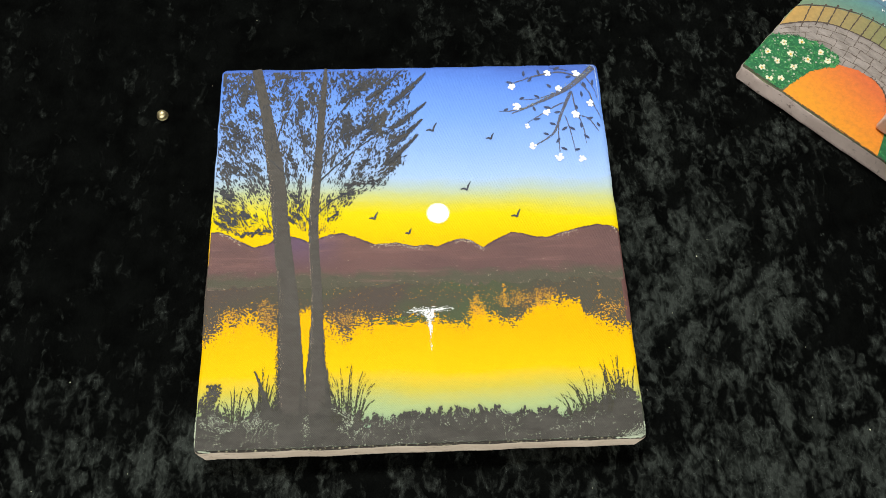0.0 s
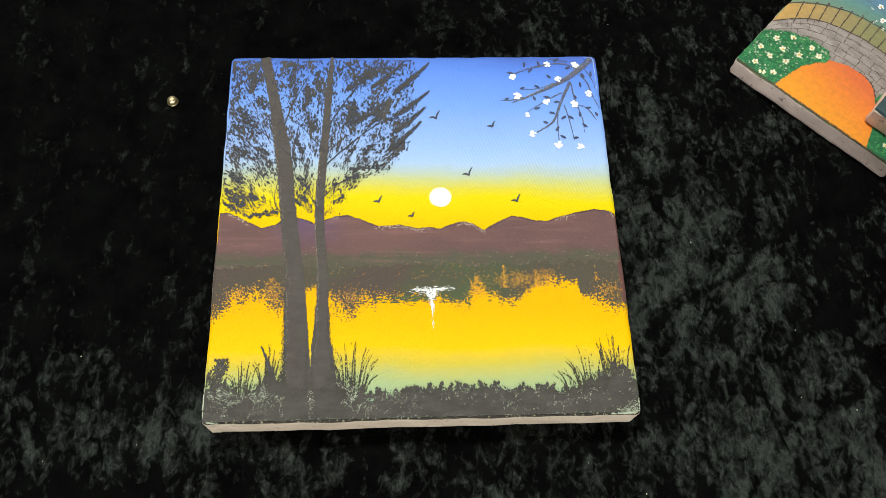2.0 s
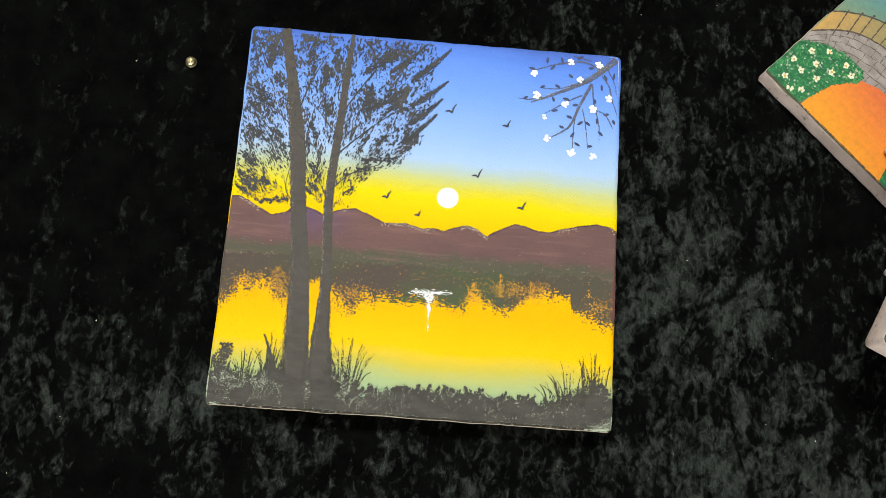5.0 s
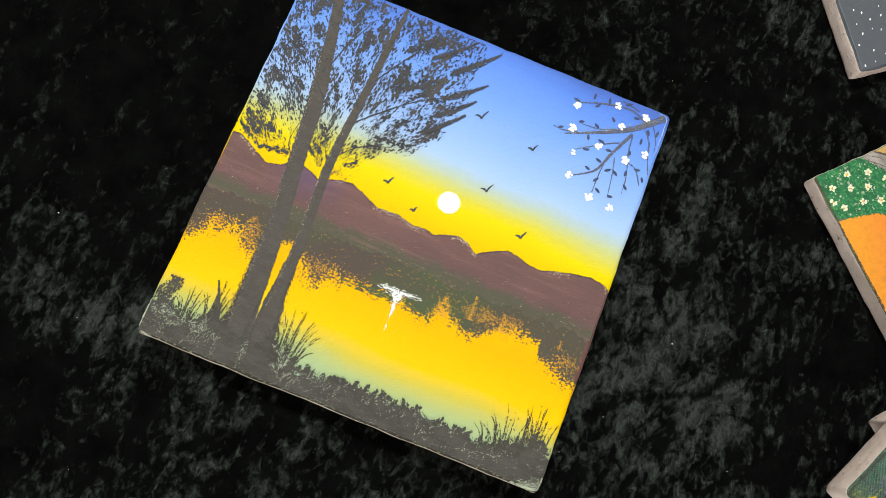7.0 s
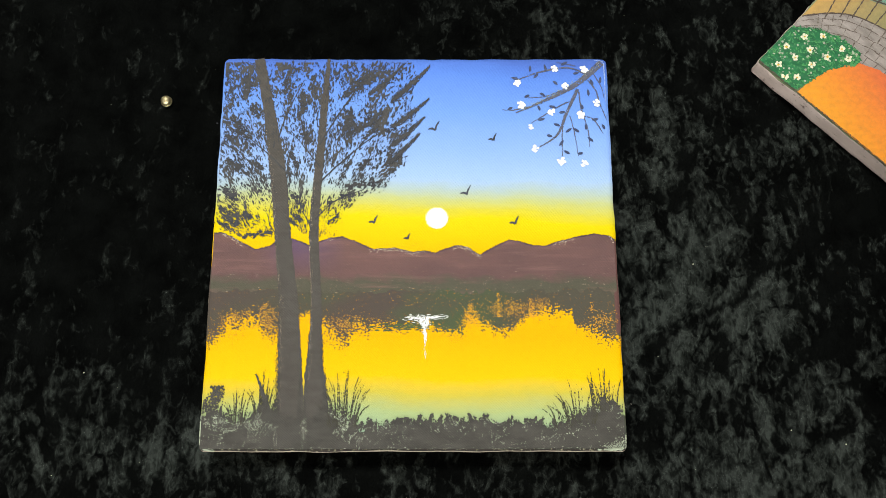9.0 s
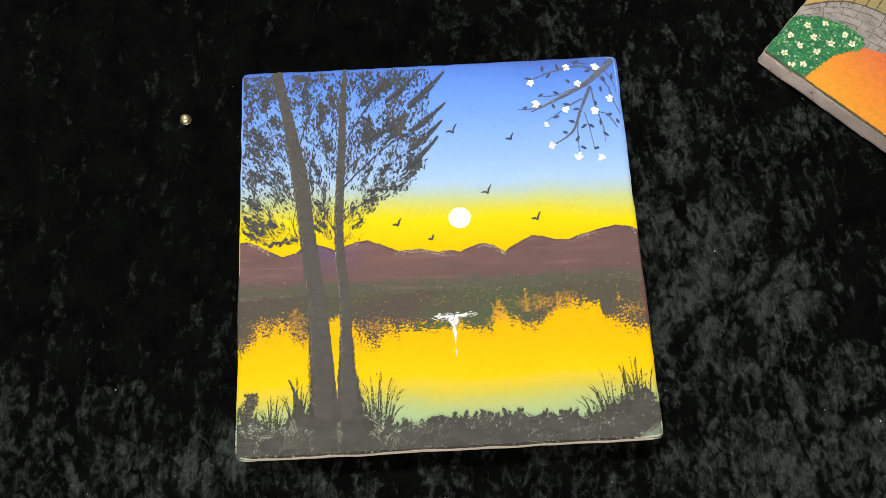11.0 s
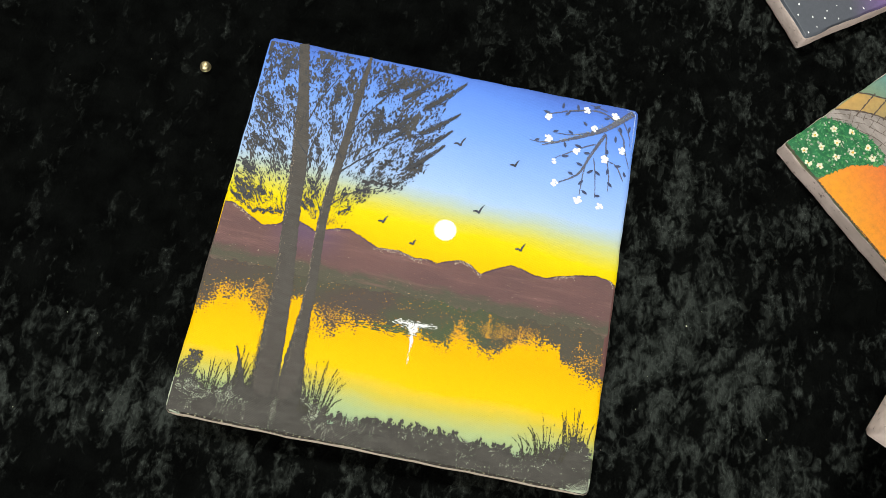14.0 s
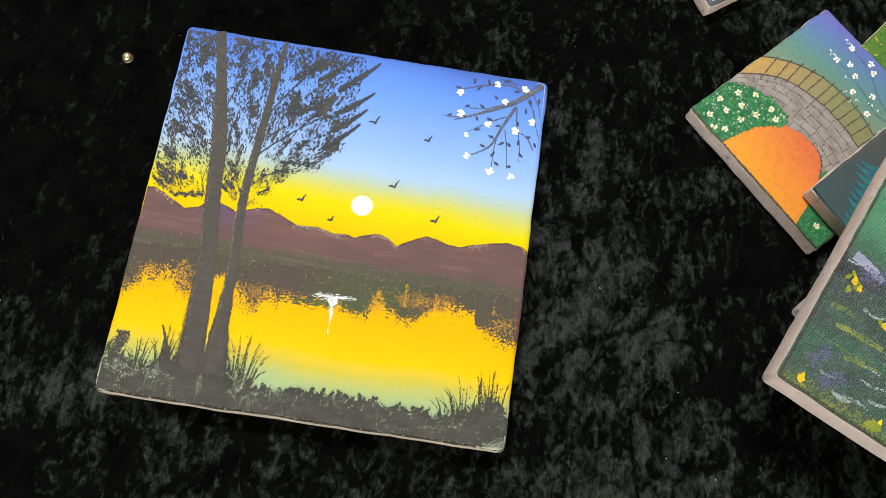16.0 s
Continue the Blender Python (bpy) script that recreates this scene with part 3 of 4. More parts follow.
        if -9 < x < 17:
            d.leaf(x, -37.2 + random.gauss(0, 0.7) + 0.03 * (x - 4), rnd(-0.12, 0.12), rnd(0.4, 2.4), rnd(0.12, 0.4))
    for i in range(150):
        q = random.random() ** 1.3
        d.leaf(5.0 + random.gauss(0, 0.5) + 4.6 * (1 - q) ** 1.5 * rnd(-1, 1), -37.5 - 8.5 * q, rnd(-0.3, 0.3), rnd(0.4, 1.3), rnd(0.18, 0.45))
    for _ in range(24):
        q = random.random() * 0.8
        d.leaf(5.5 + random.gauss(0, 0.55 - 0.3 * q), -45 - 15 * q, 1.57 + rnd(-0.15, 0.15), rnd(0.8, 2.6) * (1 - 0.5 * q), rnd(0.2, 0.6) * (1 - 0.6 * q))
    d.stroke([(-5, -37.3), (0, -37.4), (5, -37.6), (10, -37.0), (15, -36.6)], (0.2, 0.6, 1.3, 0.7, 0.2), 0.5, 0.6)
    d.stroke([(5.0, -37.5), (5.0, -41), (5.2, -45), (5.4, -50)], (3.0, 2.0, 1.2, 0.4), 0.6, 0.5)
    d.blob(5.0, -39.0, 2.3, 11, 0.35)
    d.part("sun_glitter", M_GLITTER, root, "white strokes of sun glitter on water")
    # small specks painted in as glints on the weave of the darker paint
    d = Dabs(Z0 + 0.42)
    for _ in range(3000):
        x, y = rnd(-99, 99), -98.6 + abs(random.gauss(0, 5.5))
        if y < -86 and random.random() < 0.4 + n2(x, y, 0.12):
            d.leaf(x, y, rnd(-0.3, 0.3), rnd(0.15, 0.42), rnd(0.1, 0.22))
    for _ in range(2400):
        x, y = rnd(-99, 99), rnd(-40, 1)
        if random.random() < 0.3 + 1.2 * n2(x, y, 0.09):
            d.leaf(x, y, rnd(-0.2, 0.2), rnd(0.15, 0.5), rnd(0.08, 0.18))
    for _ in range(700):
        q = rnd(0, 1)
        d.leaf(-62 - 18 * max(0, q - 0.45) * 1.3 + random.gauss(0, 3.2), -95 + 190 * q, 1.57, rnd(0.15, 0.4), rnd(0.08, 0.18))
    d.part("weave_glint", M_GLINT, root, "grey brown specks painted as glints on the weave", "stuff")
    # two trunks
    d = Dabs(Z0 + 0.16)
    d.stroke([(-81.9, 100), (-75.4, 70), (-69.2, 35), (-65.7, 4.5), (-61.2, -31.5), (-59, -64), (-57.5, -88), (-57, -98.5)], [5.2, 5.6, 8.2, 8.0, 8.6, 10.0, 12, 13], 0.7, 0.7)
    d.part("trunk", M_DARK, root, "charcoal painted tree trunk")
    d = Dabs(Z0 + 0.18)
    d.stroke([(-45.6, 100), (-47.6, 63), (-49.7, 24), (-50.2, 6), (-49.0, -12), (-47.7, -32), (-47.4, -65), (-45.6, -84), (-45, -98)], [1.5, 3.6, 4.1, 4.4, 4.8, 4.8, 6.0, 11.0, 14], 0.6, 0.7)
    d.part("trunk", M_DARK, root, "charcoal painted tree trunk")
    # pale flecks down the lit sides of the trunks
    d = Dabs(Z0 + 0.26)
    for _ in range(260):
        y = rnd(-85, 60)
        d.leaf(float(np.interp(y, [-65, -31, 4, 35, 70], [-64.2, -65.3, -69.6, -73.0, -78])) + abs(random.gauss(0, 1.0)) - 0.2, y, 1.57, rnd(0.2, 0.5), rnd(0.12, 0.24))
    for _ in range(160):
        y = rnd(-70, 40)
        d.leaf(float(np.interp(y, [-65, -32, 1, 24, 63], [-50.3, -50.0, -52.4, -51.6, -49.5])) + abs(random.gauss(0, 0.7)) - 0.2, y, 1.57, rnd(0.25, 0.6), rnd(0.14, 0.26))
    d.part("trunk_speckle", M_TAN, root, "pale flecks along the trunk edges", "stuff")
    # boughs and foliage
    d = Dabs(Z0 + 0.20)
    for pts, w in (([(-66, 38), (-74, 46), (-88, 58), (-98, 62)], 0.8), ([(-70, 56), (-66, 70), (-58, 88)], 0.8), ([(-48, 32), (-36, 44), (-22, 56), (-8, 64)], 0.9), ([(-49, 52), (-40, 68), (-30, 84), (-22, 98)], 0.9),
                   ([(-50, 12), (-40, 22), (-26, 28)], 0.7), ([(-51, 8), (-57, 18), (-58, 26)], 0.6), ([(-70, 6), (-73, 12), (-72, 22)], 0.6), ([(-48, 40), (-56, 50), (-64, 60)], 0.6)):
        d.stroke(pts, [w, w * 0.7, 0.3], 0.3)
    d.part("bough_paint", M_LEAF, root, "thin dark painted boughs")
    right = table([(0, -44), (6, -41), (18, -35), (25, -27), (30, -15), (41, -8), (58, -4), (67, -2), (77, -1), (95, 0), (101, -4)])
    low = table([(-100, 13), (-95, 8), (-85, 3.5), (-72, 5), (-66, 14), (-58, 8), (-51, 3), (-41, 4), (-34, 19), (-28, 24), (-15, 30), (10, 50)])

    def inside(x, y):
        return -99.6 < x < right(y) + 2.5 * n2(x, y, 0.15) and low(x) + 2 * n2(x, y, 0.12) < y < 98.6

    d, cell = Dabs(Z0 + 0.12), 1.5
    for i in range(int(110 / cell)):
        for j in range(int(98 / cell)):
            x, y = -99.4 + i * cell, 2 + j * cell
            if inside(x + cell / 2, y + cell / 2) and y + cell < 99.4:
                d.add([(x, y), (x + cell, y), (x + cell, y + cell), (x, y + cell)])
    d.v = [(x, y, (Z0 + 0.12) * MM) for x, y, z in d.v]
    d.part("foliage_stipple", M_STIPPLE, root, "stippled foliage with sky showing through", "stuff")
    d, tries = Dabs(Z0 + 0.20, 0.09), 0
    while tries < 11000:
        tries += 1
        x, y = rnd(-100, 9), rnd(1, 100)
        if not inside(x, y) and not (inside(x - 2, y + 2) and random.random() < 0.4):
            continue
        if x < -99 or y > 99:
            continue
        turn, reach = math.atan2(y + 22, (x + 57) * 1.25), math.hypot(x + 57, y + 22)
        thick = 0.22 + 0.4 * n2(x, y * 0.8, 0.09) + 0.5 * n2(x, y, 0.26) + 0.6 * n2(turn * 13, reach * 0.07, 1.0)
        if random.random() > thick:
            continue
        big = random.random() ** 3
        d.leaf(x, y, turn + random.gauss(0, 0.25), 0.5 + 2.0 * big + rnd(0, 1.0), 0.16 + 0.5 * big + rnd(0, 0.25))
    d.part("foliage", M_LEAF, root, "dark foliage strokes fanning upward", "stuff")
    # denser clumps: from, to, width
    crown = ((-67, 90, -65.5, 77, 5.2), (-58.8, 81, -58.5, 69, 4.6), (-69, 95, -61, 93.5, 3.4), (-53.2, 90, -52.8, 80, 3.2), (-88, 91, -88, 80, 3.4), (-84, 75, -81, 67, 3.6), (-95, 67.5, -85, 55, 5.4),
             (-97.5, 57.2, -92, 55.4, 3.4), (-37.5, 78.6, -21.5, 91.6, 5.0), (-34, 71.5, -34.2, 51.5, 5.2), (-30.3, 59.5, -17.5, 69.6, 4.4), (-58, 58.5, -53, 54, 2.8), (-64, 48, -59.5, 40, 3.2), (-26.5, 55.5, -19, 63, 2.4))
    skirt = ((-98.5, 29.6, -89, 22.6, 4.6), (-96, 44, -85.4, 36, 3.6), (-83, 42.7, -77, 39.3, 3.4), (-99, 11.7, -93, 8, 2.0), (-86, 15.6, -81.5, 13, 3.2), (-97.7, 18.7, -88.5, 9, 3.2), (-84.5, 3.8, -71, 5.9, 2.2),
             (-62, 26, -56, 19, 2.6), (-60.5, 15.5, -57, 11.6, 2.2), (-62.5, 12, -59.8, 9.6, 1.4), (-35, 29.8, -17, 32, 3.0), (-37, 24, -31, 25.4, 3.0), (-43.3, 10.4, -38.6, 14.8, 2.4), (-27.5, 39.5, -23, 44.5, 3.4), (-36.5, 39.9, -32, 43.4, 2.4))
    d = Dabs(Z0 + 0.24)
    for x0, y0, x1, y1, w in crown + skirt:
        ang, length = math.atan2(y1 - y0, x1 - x0), math.hypot(x1 - x0, y1 - y0)
        for _ in range(int(length * w * 1.1) + 6):
            t, off = random.random(), random.gauss(0, 0.30)
            ww = w * (0.55 + 0.9 * t * (1 - t) * 2)
            d.leaf(x0 + (x1 - x0) * t - math.sin(ang) * off * ww, y0 + (y1 - y0) * t + math.cos(ang) * off * ww, ang + random.gauss(0, 0.45), rnd(0.9, 2.6), rnd(0.5, 1.3))
        for _ in range(int(length * 2.2)):
            t, off = rnd(-0.12, 1.12), random.gauss(0, 0.62)
            d.leaf(x0 + (x1 - x0) * t - math.sin(ang) * off * w, y0 + (y1 - y0) * t + math.cos(ang) * off * w, ang + random.gauss(0, 0.7), rnd(0.4, 1.3), rnd(0.2, 0.5))
    d.part("foliage_mass", M_LEAF, root, "solid clumps of dark foliage", "stuff")
    for (x0, y0), (x1, y1), w in (((-12.5, 76), (7.3, 95.7), 5.0), ((-11.5, 62), (7.0, 77.4), 4.2), ((-12, 51.5), (4.6, 67.2), 3.8), ((-15, 41), (2.2, 58.0), 3.8), ((-24, 80), (-6, 97), 3.2)):
        d = Dabs(Z0 + 0.28)
        ang = math.atan2(y1 - y0, x1 - x0)
        for k in range(46):
            t = k / 45
            x, y = x0 + (x1 - x0) * t, y0 + (y1 - y0) * t + 2.6 * t * (t - 1)
            ww = w * (1 - t) ** 0.8 * min(1, 0.45 + t * 1.6) + 0.3
            d.leaf(x + random.gauss(0, 0.25), y + random.gauss(0, 0.25), ang + 0.25 * (t - 0.5) + random.gauss(0, 0.15), rnd(1.6, 3.0), ww * rnd(0.4, 0.75))
            for side in (-1, 1):
                off = side * ww * rnd(0.3, 0.6)
                d.leaf(x - math.sin(ang) * off, y + math.cos(ang) * off, ang + side * 0.5 + random.gauss(0, 0.3), rnd(0.5, 1.5), rnd(0.25, 0.55))
        d.part("feather_bough", M_LEAF, root, "feathered tip of a dark painted bough")
    # stippling along the edges of the trunks and the lower grass
    d = Dabs(Z0 + 0.19)
    for _ in range(1500):
        y = -95 + 56 * random.random() ** 1.5
        x = float(np.interp(y, [-98, -88, -64, -31], [-63.6, -63.4, -63.9, -65.4]))
        d.leaf(x - abs(random.gauss(0, 0.55 + 1.0 * max(0, (-50 - y) / 45))), y, 1.57 + random.gauss(0, 0.5), rnd(0.3, 0.9), rnd(0.2, 0.5))
    for _ in range(1700):
        y = -95 + 50 * random.random() ** 1.4
        side = random.random() < 0.55
        x = float(np.interp(y, [-98, -84, -65, -31], [-38, -40.2, -44.5, -45.3] if side else [-51.5, -51.0, -50.4, -50.1]))
        spread = abs(random.gauss(0, 0.5 + 1.6 * max(0, (-55 - y) / 40)))
        d.leaf(x + (spread if side else -spread * 0.6), y, 1.57 + random.gauss(0, 0.5), rnd(0.3, 0.9), rnd(0.2, 0.5))
    d.part("trunk_stipple", M_BUSH, root, "dark dry-brushed dots along the trunks", "stuff")
    # bank of bushes along the bottom
    top = table([(-101, -84), (-98, -83), (-93, -83), (-90, -85), (-88, -87), (-80, -86), (-73, -83), (-66, -81.5), (-62, -84), (-51, -86), (-40, -82), (-33, -84), (-27, -88.5), (-15, -87.5), (-4, -86), (15, -85.5), (32, -85.5),
                 (42, -87), (55, -87), (66, -89), (75, -87), (82, -82), (90, -79), (96, -80), (101, -82)])
    d = Dabs(Z0 + 0.22)
    d.band(np.arange(-99.8, 99.9, 0.45), lambda x: -99.2, lambda x: top(x) - 1.2 + 2.6 * n2(x, 1, 0.28) + 1.8 * n2(x, 7, 0.7))
    d.part("bush_bank", M_BUSH, root, "charcoal painted bank of bushes")
    d = Dabs(Z0 + 0.27, 0.07)
    for _ in range(95):
        x = rnd(-98, 98)
        h, lean = rnd(0.5, 3.4), rnd(-0.5, 0.7)
        y0 = top(x) + 2.2 * n2(x, 1, 0.28) - 2
        for _ in range(int(8 + 6 * h)):
            q = random.random()
            d.leaf(x + lean * h * q + random.gauss(0, 1.1 * (1 - 0.7 * q)), y0 + (h + 1.5) * q, 1.57 - lean + random.gauss(0, 0.6), rnd(0.7, 2.0), rnd(0.4, 1.0))
    for _ in range(520):
        q = random.random() ** 1.35
        d.leaf(max(-99.3, -94.5 + random.gauss(0, 3.6 * (1.1 - 0.7 * q)) + 1.5 * math.sin(q * 9)), -88 + 18.0 * q, rnd(0, 3.1), rnd(0.5, 1.8), rnd(0.4, 0.9))
    for _ in range(1000):
        x = rnd(-99.2, 99.2)
        d.leaf(x, top(x) + random.gauss(-1.2, 1.2), rnd(0.4, 2.7), rnd(0.4, 1.4), rnd(0.25, 0.7))
    d.part("bush_foliage", M_BUSH, root, "ragged leaf dabs along the bushes", "stuff")
    d = Dabs(Z0 + 0.36)
    for _ in range(1500):
        x = rnd(-99, 99) if random.random() < 0.5 else rnd(-99, -24)
        y = top(x) - 0.3 - abs(random.gauss(0, 6.5))
        if y > -97.5 and n2(x, y, 0.25) > 0.0 and min(abs(x + 58), abs(x + 45)) > 5.5:
            for _ in range(3):
                d.leaf(x + random.gauss(0, 0.6), y + random.gauss(0, 0.6), rnd(0, 3.1), rnd(0.15, 0.8), rnd(0.1, 0.32))
    for _ in range(110):
        d.leaf(rnd(-99, 99), -99.0 + random.gauss(0, 0.3), rnd(-0.2, 0.2), rnd(0.2, 1.0), rnd(0.1, 0.25))
    d.part("bush_speckle", M_PALE, root, "pale aqua flecks between the leaves", "stuff")
    # bare gesso where the corners have rubbed
    for pts, w in (([(-100.1, -84), (-99.7, -95), (-98.2, -99.0), (-93, -100.0)], (0.3, 0.8, 1.0, 0.4)), ([(86, -99.9), (95, -99.7), (99.0, -98.4), (99.8, -93)], (0.3, 0.9, 1.3, 0.4))):
        d = Dabs(Z0 + 0.05)
        d.stroke(pts, w, 0.6, 0.5)
        d.part("rubbed_corner", M_PALE, root, "pale rubbed corner of the canvas")
    d = Dabs(Z0 + 0.05)
    d.stroke([(94, 99.2), (98.3, 98.4), (98.9, 92), (98.8, 76)], (0.2, 0.5, 0.4, 0.1), 0.3, 0.5)
    d.part("rubbed_corner", M_ICE, root, "pale blue rubbed corner of the canvas")
    d = Dabs(Z0 + 0.40)
    for _ in range(240):
        x = 99.5 - abs(random.gauss(0, 5))
        d.leaf(x, -99.3 + abs(random.gauss(0, 1.2 + max(0, x - 92) * 0.25)), rnd(0, 3), rnd(0.2, 0.7), rnd(0.15, 0.35))
    d.part("corner_speckle", M_PALE, root, "pale flecks at the rubbed corner", "stuff")
    d, e = Dabs(Z0 + 0.30), Dabs(Z0 + 0.27)

    def blades(cx, spread, y0, y1, n, lean):
        for _ in range(n):
            t = rnd(-1, 1)
            x, h = cx + t * spread * 0.75, (y1 - y0) * rnd(0.45, 1.0) * (1 - 0.3 * abs(t))
            bend, wide = t * lean * 4.4 + random.gauss(0, 1.0), rnd(0.42, 0.8)
            d.stroke([(x, y0), (x + 0.25 * bend, y0 + 0.4 * h), (x + 0.6 * bend, y0 + 0.75 * h), (x + 1.15 * bend, y0 + h)], (wide, wide, wide * 0.7, 0.2), 0.3, 0.6)
        for _ in range(n * 11):
            t = random.gauss(0, 0.55)
            e.leaf(cx + t * spread, y0 + abs(random.gauss(0, 0.30)) * (y1 - y0) * max(0.2, 1 - abs(t)), 1.57 + random.gauss(0, 0.4), rnd(0.4, 1.4), rnd(0.2, 0.55))

    blades(-71, 6, -84, -59, 14, 1.0)
    blades(-83, 5, -88, -67, 9, 1.0)
    blades(-34, 9, -89, -61, 20, 1.3)
    d.part("grass_tuft", M_GRASS, root, "dry-brushed dark grass blades", "stuff")
    d = Dabs(Z0 + 0.32)
    d.stroke([(-68, -86), (-71.5, -73), (-75.5, -64.4)], (4.5, 2.2, 0.5), 0.7)
    d.stroke([(-54.2, -88), (-54.1, -72), (-53.9, -61.5)], (1.9, 1.3, 0.6), 0.3)
    d.stroke([(-41.6, -86), (-42.4, -74), (-42.3, -64)], (3.2, 1.6, 0.5), 0.5)
    d.part("reed_blade", M_BUSH, root, "bold dark reed blades by the trunks")
    d = Dabs(Z0 + 0.30)
    blades(91, 8, -82, -57, 15, 0.5)
    blades(79, 9, -88, -64, 15, 1.5)
    blades(71, 5, -90, -75, 8, 0.9)
    d.part("grass_tuft", M_GRASS, root, "dry-brushed dark grass blades", "stuff")
    e.part("tuft_stipple", M_BUSH, root, "dark dots at the foot of the grass", "stuff")
    # blossoming twig in the upper corner
    d = Dabs(Z0 + 0.12)
    for pts, w in (([(97.6, 98.0), (86, 87.3), (77, 81.5), (64, 75), (52, 69.6)], (3.4, 3.0, 2.0, 1.3, 0.5)), ([(84.5, 83), (78.5, 70), (73, 57.5), (63.5, 50.7)], (1.8, 1.5, 1.1, 0.5)),
                   ([(90, 91), (80, 95), (66, 92.8), (54, 88.5)], (0.8, 0.8, 0.8, 0.4)), ([(77, 68), (75.6, 58), (75.2, 46)], (0.9, 0.6, 0.4)), ([(80, 68), (82, 58), (83.4, 46)], (0.6, 0.5, 0.3))):
        d.stroke(pts, w, 0.28, 0.5)
    for pts, w in (([(85, 82), (86, 72), (89, 60), (89.4, 51)], (0.8, 0.6, 0.3)), ([(86, 68), (92, 66), (96.8, 58)], (0.7, 0.6, 0.3)), ([(90, 88), (94, 82), (96, 74), (98.8, 66)], (0.8, 0.7, 0.3)),
                   ([(80, 76), (74, 73), (60, 64)], (0.6, 0.5, 0.3)), ([(80, 84), (68, 79), (58, 78)], (0.5, 0.4, 0.2)), ([(58, 73), (50, 71), (45, 71.5)], (0.6, 0.5, 0.2)), ([(93, 92), (97, 84), (98, 78)], (0.5, 0.4, 0.2)), ([(84, 96), (78, 97.5), (74, 98)], (0.5, 0.4, 0.2))):
        d.stroke(pts, w, 0.28, 0.5)
    d.part("twig_paint", M_TWIG, root, "slate grey painted twig")
    d = Dabs(Z0 + 0.2)
    for _ in range(170):
        q = random.random()
        d.leaf(97 - 42 * q + random.gauss(0, 0.5), 97.2 - 26 * q + 4.5 * q * (q - 1) + random.gauss(0, 0.9 - 0.6 * q), 0.6, rnd(0.2, 0.7), rnd(0.12, 0.26))
    d.part("twig_speckle", M_PALE, root, "pale dry-brushed specks on the twig", "stuff")
    for x, y, a in ((52, 89, 2.9), (60, 94.5, 1.5), (68, 95, 1.8), (63, 90.5, 0.8), (73, 86.5, 2.4), (78, 97.5, 0.5), (66, 80, 2.6), (84, 92, 0.2), (92, 87, 2.0), (96.5, 88, 1.4), (90, 81, 1.6), (93, 66, 0.2), (97, 62, 2.0), (88, 62, 1.5),
                    (86.5, 73, 1.8), (76, 70, 0.1), (71, 73, 2.9), (65, 66, 0.2), (73, 63, 2.8), (79, 60, 0.6), (75, 53, 0.9), (77.6, 48, 2.6), (84.5, 47.4, 0.1), (69, 57, 2.8), (83, 60, 2.5), (90, 55, 2.4), (58, 79, 0.4), (49, 72, 0.5), (64, 72.4, 1.9)):
        d = Dabs(Z0 + 0.16)
        d.leaf(x, y, a, 3.7 * rnd(0.8, 1.2), 1.45)
        d.part("leaf", M_TWIG_LEAF, root)
    for x, y, r in ((53, 86.4, 2.2), (72.8, 94.5, 2.0), (88.4, 94.2, 2.2), (78.1, 84.6, 2.0), (54.6, 73.9, 2.3), (70.6, 70, 2.3), (59.7, 61.9, 1.7), (61.4, 50, 2.1), (74.6, 43.3, 2.4), (86.1, 42.1, 2.1), (85.5, 68.5, 2.3), (94.2, 75.3, 2.2)):
        d, r = Dabs(Z0 + 0.20, 0.02), r * 0.98
        k = rnd(0, 6)
        for i in range(5):
            a = k + i * 1.257 + random.gauss(0, 0.22)
            q = rnd(0.5, 0.72)
            d.blob(x + q * r * math.cos(a), y + q * r * math.sin(a), r * rnd(0.3, 0.5), 8, 0.3)
        d.blob(x, y, r * 0.35, 7)
        d.part("blossom", M_WHITE, root, "white loosely dabbed five-petalled blossom")
    # small dark ticks in the sky
    for x, y, s in ((9.8, 62, 4.2), (39.8, 56, 3.2), (25.8, 27.3, 3.9), (50, 11.6, 3.5), (-20.6, 12, 3.2), (-3.7, 3.3, 2.4)):
        d = Dabs(Z0 + 0.14)
        d.stroke([(x - 0.75 * s, y - 0.35 * s), (x - 0.25 * s, y - 0.25 * s), (x + 0.1 * s, y - 0.5 * s)], (0.4, 1.1, 0.8), 0.15, 0.4)
        d.stroke([(x + 0.1 * s, y - 0.5 * s), (x + 0.25 * s, y + 0.1 * s), (x + 0.62 * s, y + 0.75 * s)], (1.0, 0.9, 0.25), 0.15, 0.4)
        d.part("sky_tick", M_TICK, root, "small dark brush tick")
    return root


sunset_canvas()


def corner_pose(x, y, z, rot, width, height):
    """The pose of a canvas whose lower left corner stands at x, y, z and whose lower edge runs towards rot degrees."""
    return pose(x, y, z, 0, 0, rot) @ pose(width / 2, height / 2, 0)


def Local(width, height, thick, lift, rise=0.05):
    """Strokes in millimetres from the lower left corner of a face."""
    return Dabs(thick * 1000 + 0.05 + lift, rise, -width * 500, -height * 500)


def flower(d, x, y, r, n=5):
    k = random.uniform(0, 6)
    for i in range(n):
        a = k + i * 6.283 / n + random.gauss(0, 0.25)
        q = random.uniform(0.75, 1.15)
        d.leaf(x + 0.58 * r * q * math.cos(a), y + 0.58 * r * q * math.sin(a), a + random.gauss(0, 0.3), r * random.uniform(0.7, 1.15), r * random.uniform(0.5, 0.9))


